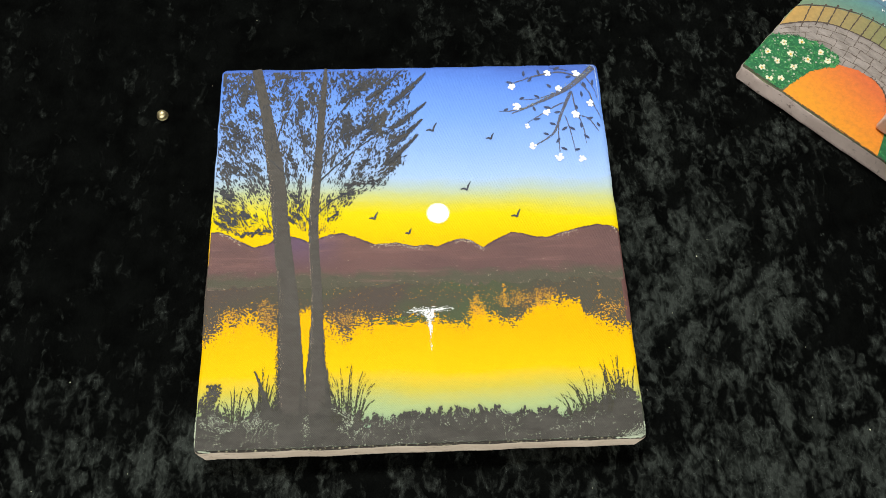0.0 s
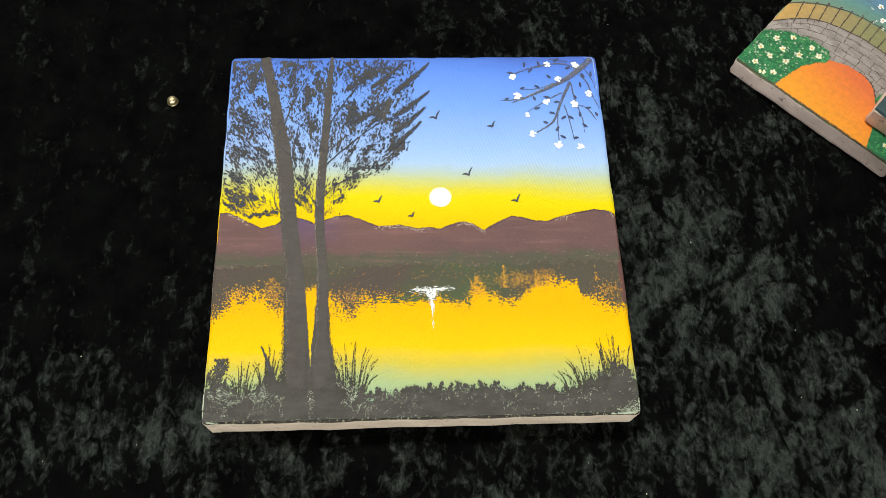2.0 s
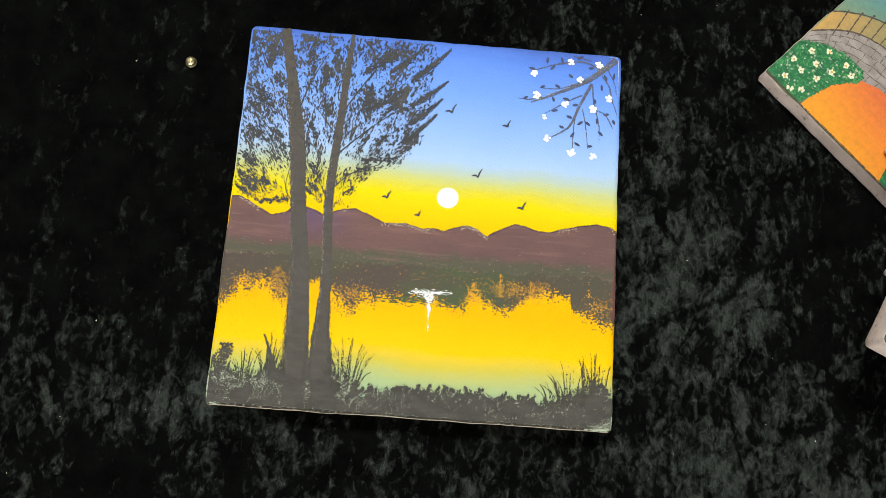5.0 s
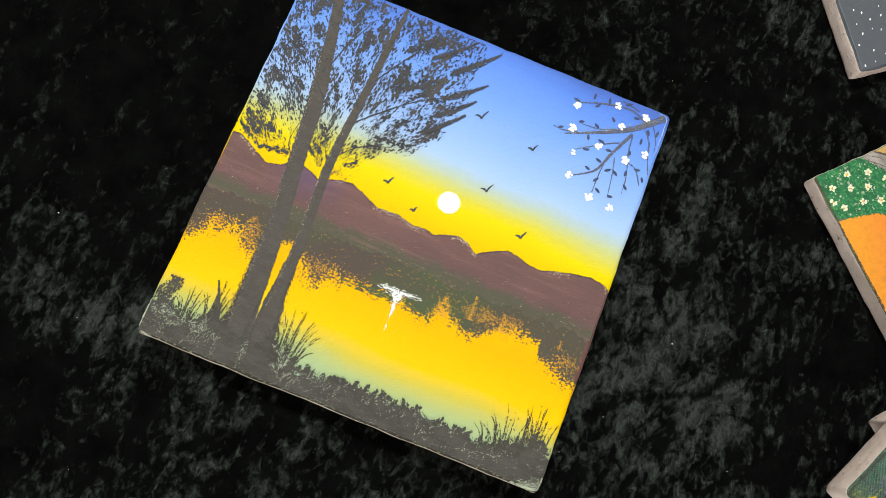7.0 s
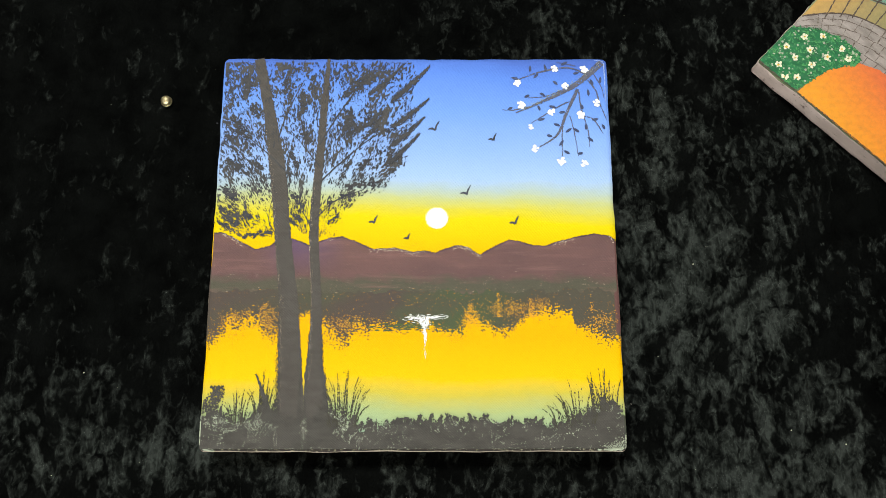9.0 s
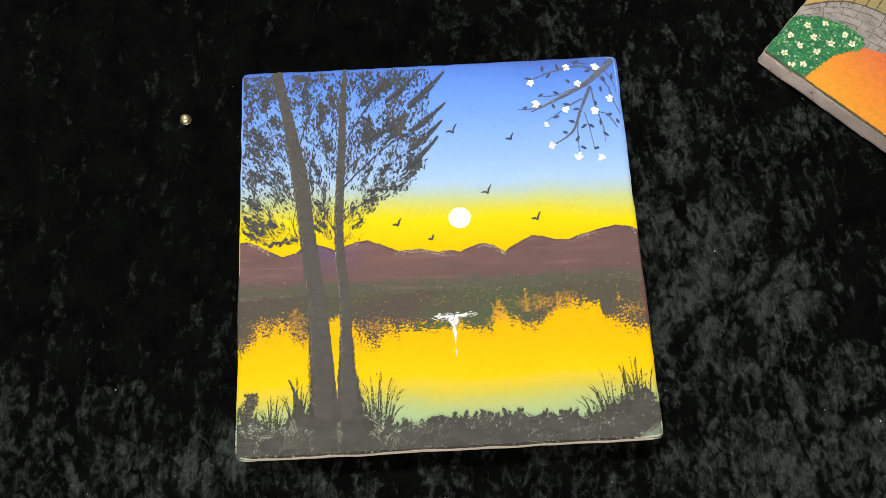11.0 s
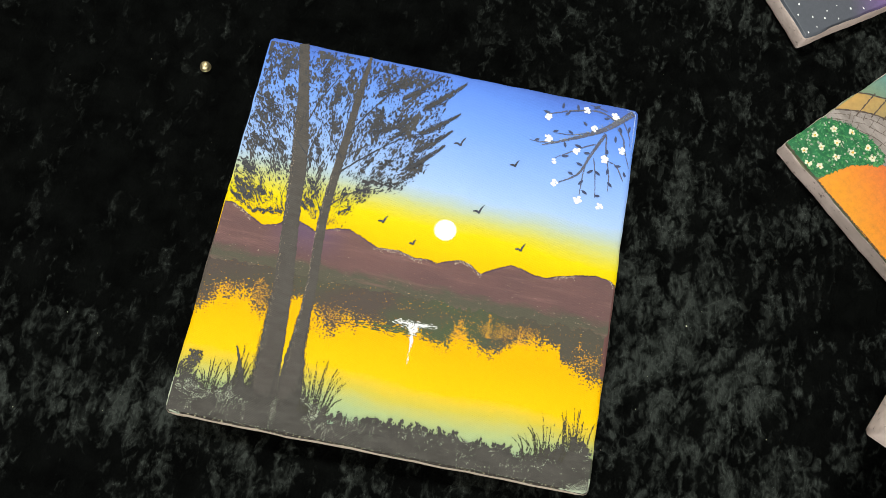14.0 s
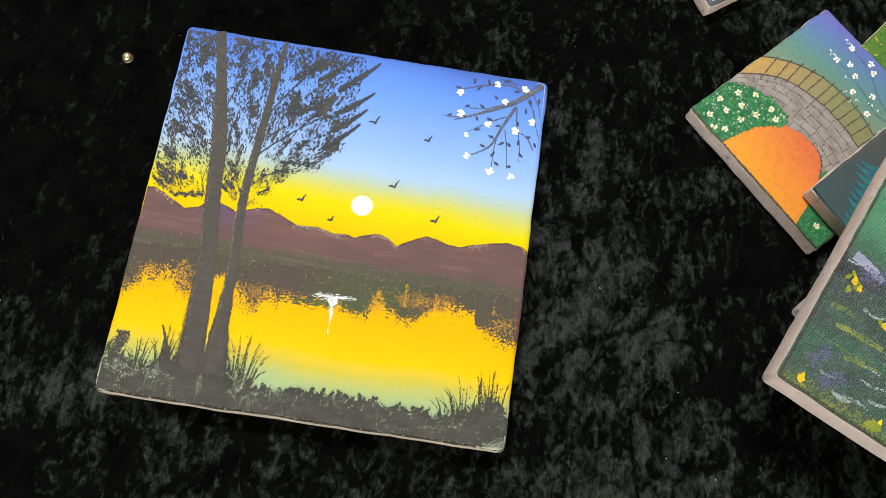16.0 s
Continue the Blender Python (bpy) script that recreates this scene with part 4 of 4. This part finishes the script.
def ramp_face(name, angle, lo, hi, stops, grain=0.012):
    """A blended background: colours along one direction of the face."""
    g = Nodes(name)
    c, s = math.cos(radians(angle)), math.sin(radians(angle))
    t = g.math("ADD", g.math("MULTIPLY", g.x, c), g.math("MULTIPLY", g.y, s))
    t = g.math("ADD", t, g.math("MULTIPLY", g.math("SUBTRACT", g.noise(40, 4, 0.65), 0.5), grain))
    col = g.ramp(g.fit(t, lo, hi), [(p, lin(*q, ALB)) for p, q in stops])
    col = g.mix(g.fit(g.noise(330, 4, 0.7), 0.35, 0.75, 0.0, 0.25), col, lin(60, 66, 64, ALB))
    w = g.math("ADD", g.weave(), g.math("MULTIPLY", g.noise(800, 3, 0.7), 2.0))
    g.bump(w, 0.00002, 0.8)
    return g.done(g.thread(col, g.math("SUBTRACT", w, 1.0), 0.05), 0.5, 0.3)


# ---- the bridge canvas ----
def bridge_canvas():
    W, T, K = 0.1035, 0.1115, 0.012
    face = ramp_face("bridge_sky_acrylic", 102, -0.045, 0.064, [(0.0, (122, 126, 92)), (0.46, (138, 148, 108)), (0.58, (126, 150, 122)), (0.70, (106, 150, 140)), (0.80, (102, 142, 172)), (0.90, (106, 126, 194)), (1.0, (122, 110, 196))], 0.008)
    root = canvas_block(W, T, K, face, "small bridge and orange sun painting on canvas", corner_pose(0.1827, 0.1021, 0, -44.3, W, T), 4.1, "teal and violet blended sky")
    rnd = random.uniform
    L = lambda lift: Dabs(K * 1000 + 0.05 + lift, 0.05, -W * 500 + 3.2, -T * 500, 1.037)
    rail_top = table([(-3, 54), (0, 57.5), (8, 64), (15, 68.5), (26, 73), (36, 75), (48, 76), (59, 75), (74, 71), (88, 64), (100, 54)])
    rail_low = table([(-3, 36), (0, 40), (6, 47), (12, 52.5), (20, 57), (31, 60), (42, 61.8), (51, 62), (62, 61.5), (74, 59), (88, 52), (100, 43)])
    base = lambda x: max(rail_low(x) - 27 - 0.06 * abs(x - 50), 16)
    rail_paint = ramp_face("olive_rail_acrylic", 0, -0.05, 0.05, [(0.0, (202, 160, 90)), (0.2, (172, 150, 98)), (0.45, (148, 145, 98)), (1.0, (138, 136, 92))], 0.02)
    d = L(0.02)
    d.band(np.arange(-2.8, 99.6, 1.0), lambda x: rail_low(x) - 0.3, lambda x: rail_top(x) - 0.8)
    d.part("rail_band", rail_paint, root, "olive and ochre painted parapet")
    d = L(0.04)
    d.band(np.arange(-2.8, 99.6, 1.0), base, rail_low)
    d.part("stonework", paint("grey_stone_acrylic", (172, 160, 152), (138, 128, 120), 190), root, "grey painted stone arch")
    line = paint("umber_line_acrylic", (98, 82, 70), (74, 62, 54), 500)
    d = L(0.09)
    xs = list(np.arange(-2.6, 99.5, 4))
    for curve, w in ((rail_top, 0.8), (rail_low, 0.9)):
        d.stroke([(x, curve(x)) for x in xs], (w, w * 0.8, w), 0.35)
    d.part("parapet_line", line, root, "dark painted parapet lines")
    d = L(0.10)
    for i in range(5):
        k = 4.6 + i * 5.0
        d.stroke([(x, rail_low(x) - k + 0.3 * math.sin(x * 0.5 + i)) for x in xs if rail_low(x) - k > 4], (0.35, 0.5, 0.4), 0.5)
        x = 3.0 + (i % 2) * 3.5
        while x < 97:
            s = (rail_low(x + 2) - rail_low(x - 2)) / 4
            y0 = rail_low(x) - k
            d.stroke([(x, y0 + 4.7), (x + 4.8 * s * 0.6, y0)], (0.5, 0.35), 0.4)
            x += rnd(5.5, 8.5)
    d.part("joint_pattern", paint("stone_joint_acrylic", (124, 108, 98), (92, 80, 70), 500, missed=0.15), root, "dark brushed joints between the painted stones", "stuff")
    x = 3.0
    while x < 97:
        s = (rail_top(x + 2) - rail_top(x - 2)) / 4
        d = L(0.12)
        d.stroke([(x + 5 * s, rail_low(x)), (x, rail_top(x) + 1.4)], (0.7, 0.6), 0.4, 0.8)
        d.blob(x + rnd(-0.4, 0.4), rail_top(x) + 1.4, rnd(0.4, 0.75), 7, 0.5)
        d.part("parapet_post", line, root)
        x += rnd(5.5, 7.0)
    d = L(0.36)
    d.stroke([(-2.6, 0.8), (30, 0.6), (60, 0.8), (99, 0.7)], (0.5, 0.3, 0.5, 0.3), 0.6, 0.4)
    d.part("worn_edge", line, root, "dark worn line along the edge")
    # sun disc setting behind the bridge
    arch = table([(23, -6), (24, 10), (27, 23), (31, 30.5), (37, 36), (47, 40), (57, 40.5), (65, 37), (73, 28), (79, 14), (82.5, 2), (84, -6)])
    d = L(0.15)
    d.band(np.arange(23.2, 83, 0.6), lambda q: 0.5, lambda q: max(arch(q) + 0.3 * n2(q, 0, 0.8), 0.6))
    d.part("orange_sun", ramp_face("orange_sun_acrylic", 78, -0.052, -0.016, [(0.0, (252, 162, 38)), (0.45, (250, 146, 46)), (1.0, (234, 116, 62))], 0.006), root, "large orange painted setting sun")
    d = L(0.27)
    d.stroke([(q, arch(q) + 0.2) for q in (54, 59, 64, 68, 72)], (0.3, 0.7, 0.7, 0.4), 0.8, 0.7)
    d.part("sun_outline", line, root, "rough dark line along the sun")
    green = paint("hedge_green_acrylic", (34, 122, 70), (20, 92, 52), 260)
    green2 = paint("hedge_light_green_acrylic", (84, 158, 84), (60, 136, 84), 300)
    hedge = table([(-3, 27), (0, 30), (4, 33), (10, 37), (18, 39.5), (26, 41), (33, 40), (36, 37)])
    foot = table([(0, 0), (21, 0), (23.5, 8), (27, 22), (31, 29.5), (36, 35)])
    hedge2 = table([(70, 31), (73, 40), (79, 43), (90, 42), (100, 38)])
    d, e = L(0.18), L(0.24)
    d.band(np.arange(-2.8, 36.2, 0.6), lambda q: max(0.5, foot(q) - 1), hedge)
    d.part("hedge", green, root, "green painted flowering hedge")
    d = L(0.18)
    d.band(np.arange(70.2, 99.6, 0.6), lambda q: max(0.5, arch(q) - 1), hedge2)
    d.part("hedge", green, root, "green painted flowering hedge")
    d = L(0.21)
    for _ in range(1700):
        if random.random() < 0.6:
            q = rnd(-2.5, 36)
            y = rnd(max(0.8, foot(q) - 2), hedge(q) + 0.8)
        else:
            q = rnd(70, 99)
            y = rnd(max(0.8, arch(q)), hedge2(q) + 0.8)
        (d if random.random() < 0.55 else e).leaf(q, y, rnd(0, 3.1), rnd(1.0, 2.6), rnd(0.4, 0.9))
    d.part("hedge_leaf", green, root, "dabs of green leaf", "stuff")
    e.part("hedge_leaf", green2, root, "dabs of light green leaf", "stuff")
    for q, y in ((6, 28), (13, 35), (13, 24), (10, 15), (6, 6), (22, 27), (25, 36), (31, 34), (13, 3), (18, 7), (19, 18), (73, 37), (79, 41), (90, 9), (2.6, 17), (92, 22), (82, 30)):
        d = L(0.32)
        flower(d, q, y, 2.1)
        f = d.part("hedge_flower", M_CREAM, root, "cream painted flower with a yellow middle")
        d = L(0.38)
        d.blob(q + rnd(-0.3, 0.3), y + rnd(-0.3, 0.3), rnd(0.35, 0.7), 7)
        d.part("flower_middle", M_YELLOW, f)
    d = L(0.30)
    for _ in range(110):
        q = rnd(-1, 34)
        d.blob(q, rnd(foot(q) + 2, hedge(q) - 1), rnd(0.25, 0.7), 6)
    d.part("hedge_fleck", M_PALE, root, "pale unfinished flower dabs", "stuff")
    twig = paint("violet_twig_acrylic", (104, 110, 146), (92, 96, 130), 300)
    d = L(0.10)
    d.stroke([(96, 90), (76, 88), (58, 90), (42, 98), (26, 100)], (0.6, 0.5, 0.4, 0.2), 0.2)
    d.stroke([(80, 88), (64, 82), (48, 86), (26, 88)], (0.5, 0.4, 0.2), 0.2)
    d.part("twig", twig, root, "thin violet painted twig")
    for q, y in ((25, 100), (25, 88), (32, 92), (39, 102), (39, 89), (44, 99), (45, 81), (54, 88), (60, 78), (73, 76), (84, 82), (66, 92)):
        d = L(0.2)
        flower(d, q, y, 2.2)
        f = d.part("blossom", M_WHITE, root, "white painted blossom")
        if q > 35:
            d = L(0.28)
            d.blob(q, y, 0.6, 6)
            d.part("blossom_middle", M_YELLOW, f)
    d = L(0.18)
    for q, y in ((22, 89), (20, 88), (18, 89.5), (23, 101), (21, 100), (19, 101.5), (50, 79), (48, 76), (57, 84), (62, 84), (36, 85), (42, 78)):
        for _ in range(3):
            d.blob(q + random.gauss(0, 0.7), y + random.gauss(0, 0.7), rnd(0.25, 0.55), 6)
    d.part("petal_dab", M_WHITE, root, "loose white petal dabs", "stuff")
    return root


# ---- the teal canvas, lying across the bridge canvas ----
def teal_canvas():
    W, K = 0.100, 0.012
    face = ramp_face("charcoal_teal_acrylic", 60, -0.07, 0.04, [(0.0, (58, 84, 88)), (0.35, (78, 84, 84)), (0.7, (92, 86, 80)), (1.0, (100, 92, 84))])
    root = canvas_block(W, W, K, face, "small charcoal and teal painting on canvas", corner_pose(0.2465, 0.0600, 0.0126, -44.5, W, W), 7.7, "charcoal blended ground")
    teal = paint("teal_acrylic", (30, 128, 138), (40, 98, 108), 200)
    for i in range(10):
        d = Local(W, W, K, 0.06 + 0.02 * i)
        q = i / 9
        x, y, w = 13 + 16 * q, 36 - 34 * q, random.uniform(0.75, 1.25)
        d.stroke([(x + 12, y + 5), (x + 3, y + 1), (x - 3 * w, y - 1.2), (x - 8 * w, y - 2.5 + 3 * q)], (7.0, 6.0, 3.6, 0.3), 0.5, 0.8)
        d.part("teal_stroke", teal, root)
    return root


# ---- small canvases further round ----
def starry_canvas():
    W, K = 0.100, 0.012
    face = ramp_face("night_violet_acrylic", -35, -0.06, 0.07, [(0.0, (80, 80, 88)), (0.2, (84, 88, 94)), (0.55, (86, 88, 96)), (0.72, (116, 92, 140)), (1.0, (166, 138, 196))])
    root = canvas_block(W, W, K, face, "small grey night painting dotted with white", corner_pose(0.1905, 0.1695, 0, 35.5, W, W), 11.2, "grey night sky fading into violet")
    for i in range(170):
        x, y = (i % 13 + random.uniform(0.1, 0.9)) * 7.4 + 2, (i // 13 + random.uniform(0.1, 0.9)) * 7.2 + 2
        d = Local(W, W, K, 0.08)
        d.leaf(x, y, random.uniform(0.9, 1.6), random.uniform(0.7, 2.0), random.uniform(0.6, 1.1))
        d.part("snow_dot", M_WHITE, root)
    for x, y, r in ((30, 62, 5), (48, 40, 4), (62, 70, 6)):
        d = Local(W, W, K, 0.14)
        flower(d, x, y, r)
        d.part("violet_bloom", paint("lilac_acrylic", (190, 160, 206), (160, 130, 184), 200), root)
    return root


def meadow_canvas():
    W, K = 0.100, 0.012
    face = ramp_face("leaf_green_acrylic", 50, -0.06, 0.06, [(0.0, (96, 136, 44)), (0.5, (70, 116, 50)), (1.0, (120, 150, 80))], 0.03)
    root = canvas_block(W, W, K, face, "small leafy green painting on canvas", corner_pose(0.2800, 0.1590, 0, -40, W, W), 15.9, "mottled leaf green ground")
    y1, g1 = paint("meadow_yellow_acrylic", (206, 196, 70), (180, 168, 50), 200), paint("meadow_green_acrylic", (58, 130, 52), (40, 104, 44), 200)
    d, e = Local(W, W, K, 0.06), Local(W, W, K, 0.12)
    for _ in range(900):
        (d if random.random() < 0.7 else e).leaf(random.uniform(1, 99), random.uniform(1, 99), random.uniform(0, 3.1), random.uniform(1.2, 4), random.uniform(0.6, 1.6))
    d.part("green_dab", g1, root, "short green dabs", "stuff")
    e.part("yellow_dab", y1, root, "short yellow dabs", "stuff")
    return root


def plain_canvas(x, y, z, rot, w, k, label, seed):
    face = ramp_face("umber_ground_acrylic", 40, -0.06, 0.06, [(0.0, (86, 80, 70)), (1.0, (110, 104, 92))])
    return canvas_block(w, w, k, face, label, corner_pose(x, y, z, rot, w, w), seed, "muted umber ground")


# ---- the lily pond canvas on top of the pile ----
def pond_canvas():
    W, K = 0.200, 0.018
    g = Nodes("pond_green_acrylic")
    n = g.noise(26, 4, 0.6, 0.4, stretch=(0.5, 1.5, 1), spin=0.5)
    c = g.ramp(n, [(0.3, lin(46, 52, 54, ALB)), (0.46, lin(66, 74, 72, ALB)), (0.58, lin(62, 84, 72, ALB)), (0.72, lin(56, 104, 76, ALB))])
    far = g.fit(g.math("ADD", g.y, g.math("MULTIPLY", g.noise(30, 3), 0.03)), -0.02, 0.01)
    c = g.mix(far, c, lin(78, 146, 104, ALB))
    corner = g.fit(g.math("ADD", g.y, g.math("MULTIPLY", g.noise(60, 3), 0.02)), -0.096, -0.080, 1.0, 0.0)
    c = g.mix(g.math("MULTIPLY", corner, 0.7), c, lin(92, 116, 50, ALB))
    w = g.math("ADD", g.weave(0.0010), g.math("MULTIPLY", g.noise(700, 3, 0.7, stretch=(0.5, 1.4, 1)), 1.5))
    w = g.math("SUBTRACT", w, 0.75)
    # pale highlights on the coarse weave's crowns, painted into the colour
    c = g.mix(g.math("MULTIPLY", g.fit(w, 0.5, 1.4, 0.0, 0.5), g.fit(g.noise(240, 4, 0.7), 0.40, 0.60)), c, lin(140, 150, 146, ALB))
    g.bump(w, 0.00016, 1.0)
    face = g.done(g.thread(c, w, 0.22), 0.35, 0.5)
    root = canvas_block(W, W, K, face, "large lily pond painting on canvas atop the pile", corner_pose(0.2122, -0.0515, 0.0475, -26, W, W), 21.4, "grey green pond water brushed on coarse weave", group="paintings on the velvet")
    tint = {"olive": paint("olive_streak_acrylic", (150, 156, 76), (96, 112, 80), 260, weave=0.00012, missed=0.22), "white": paint("milky_streak_acrylic", (184, 194, 194), (128, 142, 140), 260, weave=0.00012, missed=0.22),
            "violet": paint("violet_dab_acrylic", (116, 110, 146), (100, 98, 128), 200, weave=0.00012), "yellow": paint("iris_yellow_acrylic", (248, 212, 20), (226, 180, 10), 200, weave=0.0001),
            "lilac": paint("pale_lilac_acrylic", (176, 176, 196), (150, 150, 176), 200, weave=0.0001), "moss": paint("moss_dab_acrylic", (164, 164, 50), (120, 138, 44), 200, weave=0.0001)}
    for pts, w, key, name in (([(6, 44), (13, 45.5), (22, 43.5)], (2.6, 2.4, 0.6), "olive", "reed_streak"), ([(12, 37), (22, 38), (36, 38.5)], (2.2, 3.6, 2.4), "olive", "reed_streak"), ([(13, 28.5), (22, 28), (31, 29)], (0.9, 0.9, 0.6), "olive", "reed_streak"),
                              ([(22, 25), (30, 27), (40, 28.5)], (1.8, 2.8, 1.4), "olive", "reed_streak"), ([(32, 27), (40, 27)], (0.8, 0.5), "white", "light_streak"), ([(15.5, 13.5), (19, 13.2), (23, 14.4)], (1.3, 1.4, 0.4), "white", "light_streak"), ([(24, 8.6), (29, 7.5), (35, 10), (42, 10)], (0.8, 3.4, 2.0, 0.6), "white", "light_streak")):
        d = Local(W, W, K, 0.06)
        d.stroke(pts, w, 0.7, 0.8)
        d.part(name, tint[key], root)
    for pts, w, key, name in (([(33, 20.5), (39, 20.5), (46, 22.5)], (0.8, 1.4, 0.6), "white", "light_streak"), ([(40, 14), (45, 14.5), (50, 17)], (1.2, 1.6, 0.5), "white", "light_streak"), ([(3, 68), (7, 68.5), (11, 70)], (1.2, 1.0, 0.4), "white", "light_streak"), ([(20, 51), (26, 50), (33, 54)], (1.6, 1.2, 0.4), "white", "light_streak"), ([(5, 72), (12, 71), (22, 68)], (5, 5, 3), "lilac", "lily_bank"),
                              ([(44, 34), (54, 37), (66, 36)], (2, 3, 1), "olive", "reed_streak"), ([(50, 24), (62, 26), (74, 24)], (1.5, 2.5, 1), "olive", "reed_streak"), ([(56, 14), (66, 13), (78, 16)], (1.2, 2, 0.6), "white", "light_streak"), ([(52, 52), (66, 55), (80, 52)], (2, 3, 1), "olive", "reed_streak"), ([(70, 40), (84, 42), (98, 40)], (1.4, 2, 0.6), "white", "light_streak")):
        d = Local(W, W, K, 0.06)
        d.stroke(pts, w, 0.7, 0.8)
        d.part(name, tint[key], root)
    for x, y, s in ((8, 61, 2.6), (12, 58.5, 3.0), (9.5, 55, 2.4), (31, 49, 2.6), (48, 6, 3.6), (44, 5, 3), (58, 46, 3), (70, 62, 3)):
        d = Local(W, W, K, 0.16)
        for _ in range(3):
            d.leaf(x + random.gauss(0, 0.8), y + random.gauss(0, 0.8), random.uniform(0.8, 2.2), s * 1.5, s * 0.8)
        d.part("pad_dab", tint["moss"], root)
    for x, y, a, l, w in ((10, 5.2, 1.5, 5.6, 3.6), (10.5, 60, 2.2, 6, 3), (14, 58, 1.4, 4, 2.4), (32, 49, 1.6, 5, 3), (49, 8, 1.4, 3, 2)):
        d = Local(W, W, K, 0.24)
        d.blob(x, y, w * 0.55, 9, 0.2)
        d.leaf(x, y + l * 0.25, a, l * 0.8, w * 0.6)
        d.part("iris_dab", tint["yellow"], root)
    d = Local(W, W, K, 0.30)
    for line in ([(0.9, 1), (1.0, 60), (0.8, 130), (0.9, 199)], [(1, 0.9), (60, 0.8), (130, 1.0), (199, 0.9)]):
        d.stroke(line, (0.8, 0.6, 1.0, 0.5), 0.9, 0.35)
    d.part("worn_edge", M_BUSH, root, "dark worn line along the edge")
    d = Local(W, W, K, 0.20)
    for cx, cy, r, n in ((14, 22, 4.5, 70), (11, 16, 3, 50), (20, 10.5, 4, 80), (25, 15, 4, 50), (15, 66, 5, 90), (20, 69, 4, 60), (60, 66, 8, 60)):
        for _ in range(n):
            d.blob(cx + random.gauss(0, r * 0.5), cy + random.gauss(0, r * 0.5), random.uniform(0.25, 0.6), 5)
    d.part("violet_stipple", tint["violet"], root, "stippled violet flower dabs", "stuff")
    d = Local(W, W, K, 0.12)
    for _ in range(420):
        x, y = random.uniform(2, 60), abs(random.gauss(0, 3.6)) + 0.8
        d.leaf(x, y, random.uniform(0.6, 2.4), random.uniform(0.8, 2.6), random.uniform(0.4, 0.9))
    d.part("grass_dab", tint["olive"], root, "mossy dabs along the lower edge", "stuff")
    return root


bridge_canvas()
plain_canvas(0.2525, -0.0062, 0, -42, 0.100, 0.012, "small canvas on velvet, mostly covered by the pile", 31.0)
teal_canvas()
starry_canvas()
meadow_canvas()
plain_canvas(0.2362, -0.0108, 0.0250, -42, 0.100, 0.022, "deep small canvas in the pile, one corner showing", 37.0)
pond_canvas()


# ---- bead and lint ----
def gold_bead():
    root = tagged(new("gold_bead"), "pale gold faceted bead resting on the velvet", "bead")
    bm = bmesh.new()
    bmesh.ops.create_icosphere(bm, subdivisions=2, radius=0.0029, matrix=Matrix.Translation((0, 0, 0.0012)))
    for v in bm.verts:
        v.co.z = max(v.co.z, 0.0)
    me = bpy.data.meshes.new("facets")
    bm.to_mesh(me)
    bm.free()
    me.materials.append(M_GOLD)
    new("facets", me).parent = root
    verts, faces, n = [], [], 24
    for i in range(n):
        a = i * 6.2832 / n
        for r, z in ((0.0029, 0.0), (0.0031, 0.0004), (0.0030, 0.0008), (0.0027, 0.0009)):
            verts.append((r * math.cos(a), r * math.sin(a), z))
    for i in range(n):
        for k in range(3):
            a, b = i * 4 + k, (i + 1) % n * 4 + k
            faces.append((a, b, b + 1, a + 1))
    mesh_part("rim", verts, faces, M_GOLD, root, "thin gold rim", smooth=True)
    root.location = (-0.1352, 0.0838, 0.0)
    return root


gold_bead()


def lint():
    verts, faces = [], []
    spots = [(0.212, -0.0975), (0.1436, -0.0066), (0.103, -0.134), (-0.165, -0.062)]
    spots += [(random.uniform(-0.3, 0.35), random.uniform(-0.2, 0.25)) for _ in range(110)]
    for i, (x, y) in enumerate(spots):
        r, k = (0.0004 if i < 4 else random.uniform(0.00010, 0.00024)), len(verts)
        z = 0.0003
        for dx, dy, dz in ((1, 0, 0), (0, 1, 0), (-1, 0, 0), (0, -1, 0), (0, 0, 1), (0, 0, -1)):
            verts.append((x + dx * r * random.uniform(0.7, 1.5), y + dy * r, z + dz * r * 0.7))
        faces += [(k + a, k + (a + 1) % 4, k + 4) for a in range(4)] + [(k + (a + 1) % 4, k + a, k + 5) for a in range(4)]
    ob = mesh_part("lint", verts, faces, M_CREAM, None, "tiny pale specks of lint on the velvet", "stuff")
    return tagged(ob, category="lint")


lint()
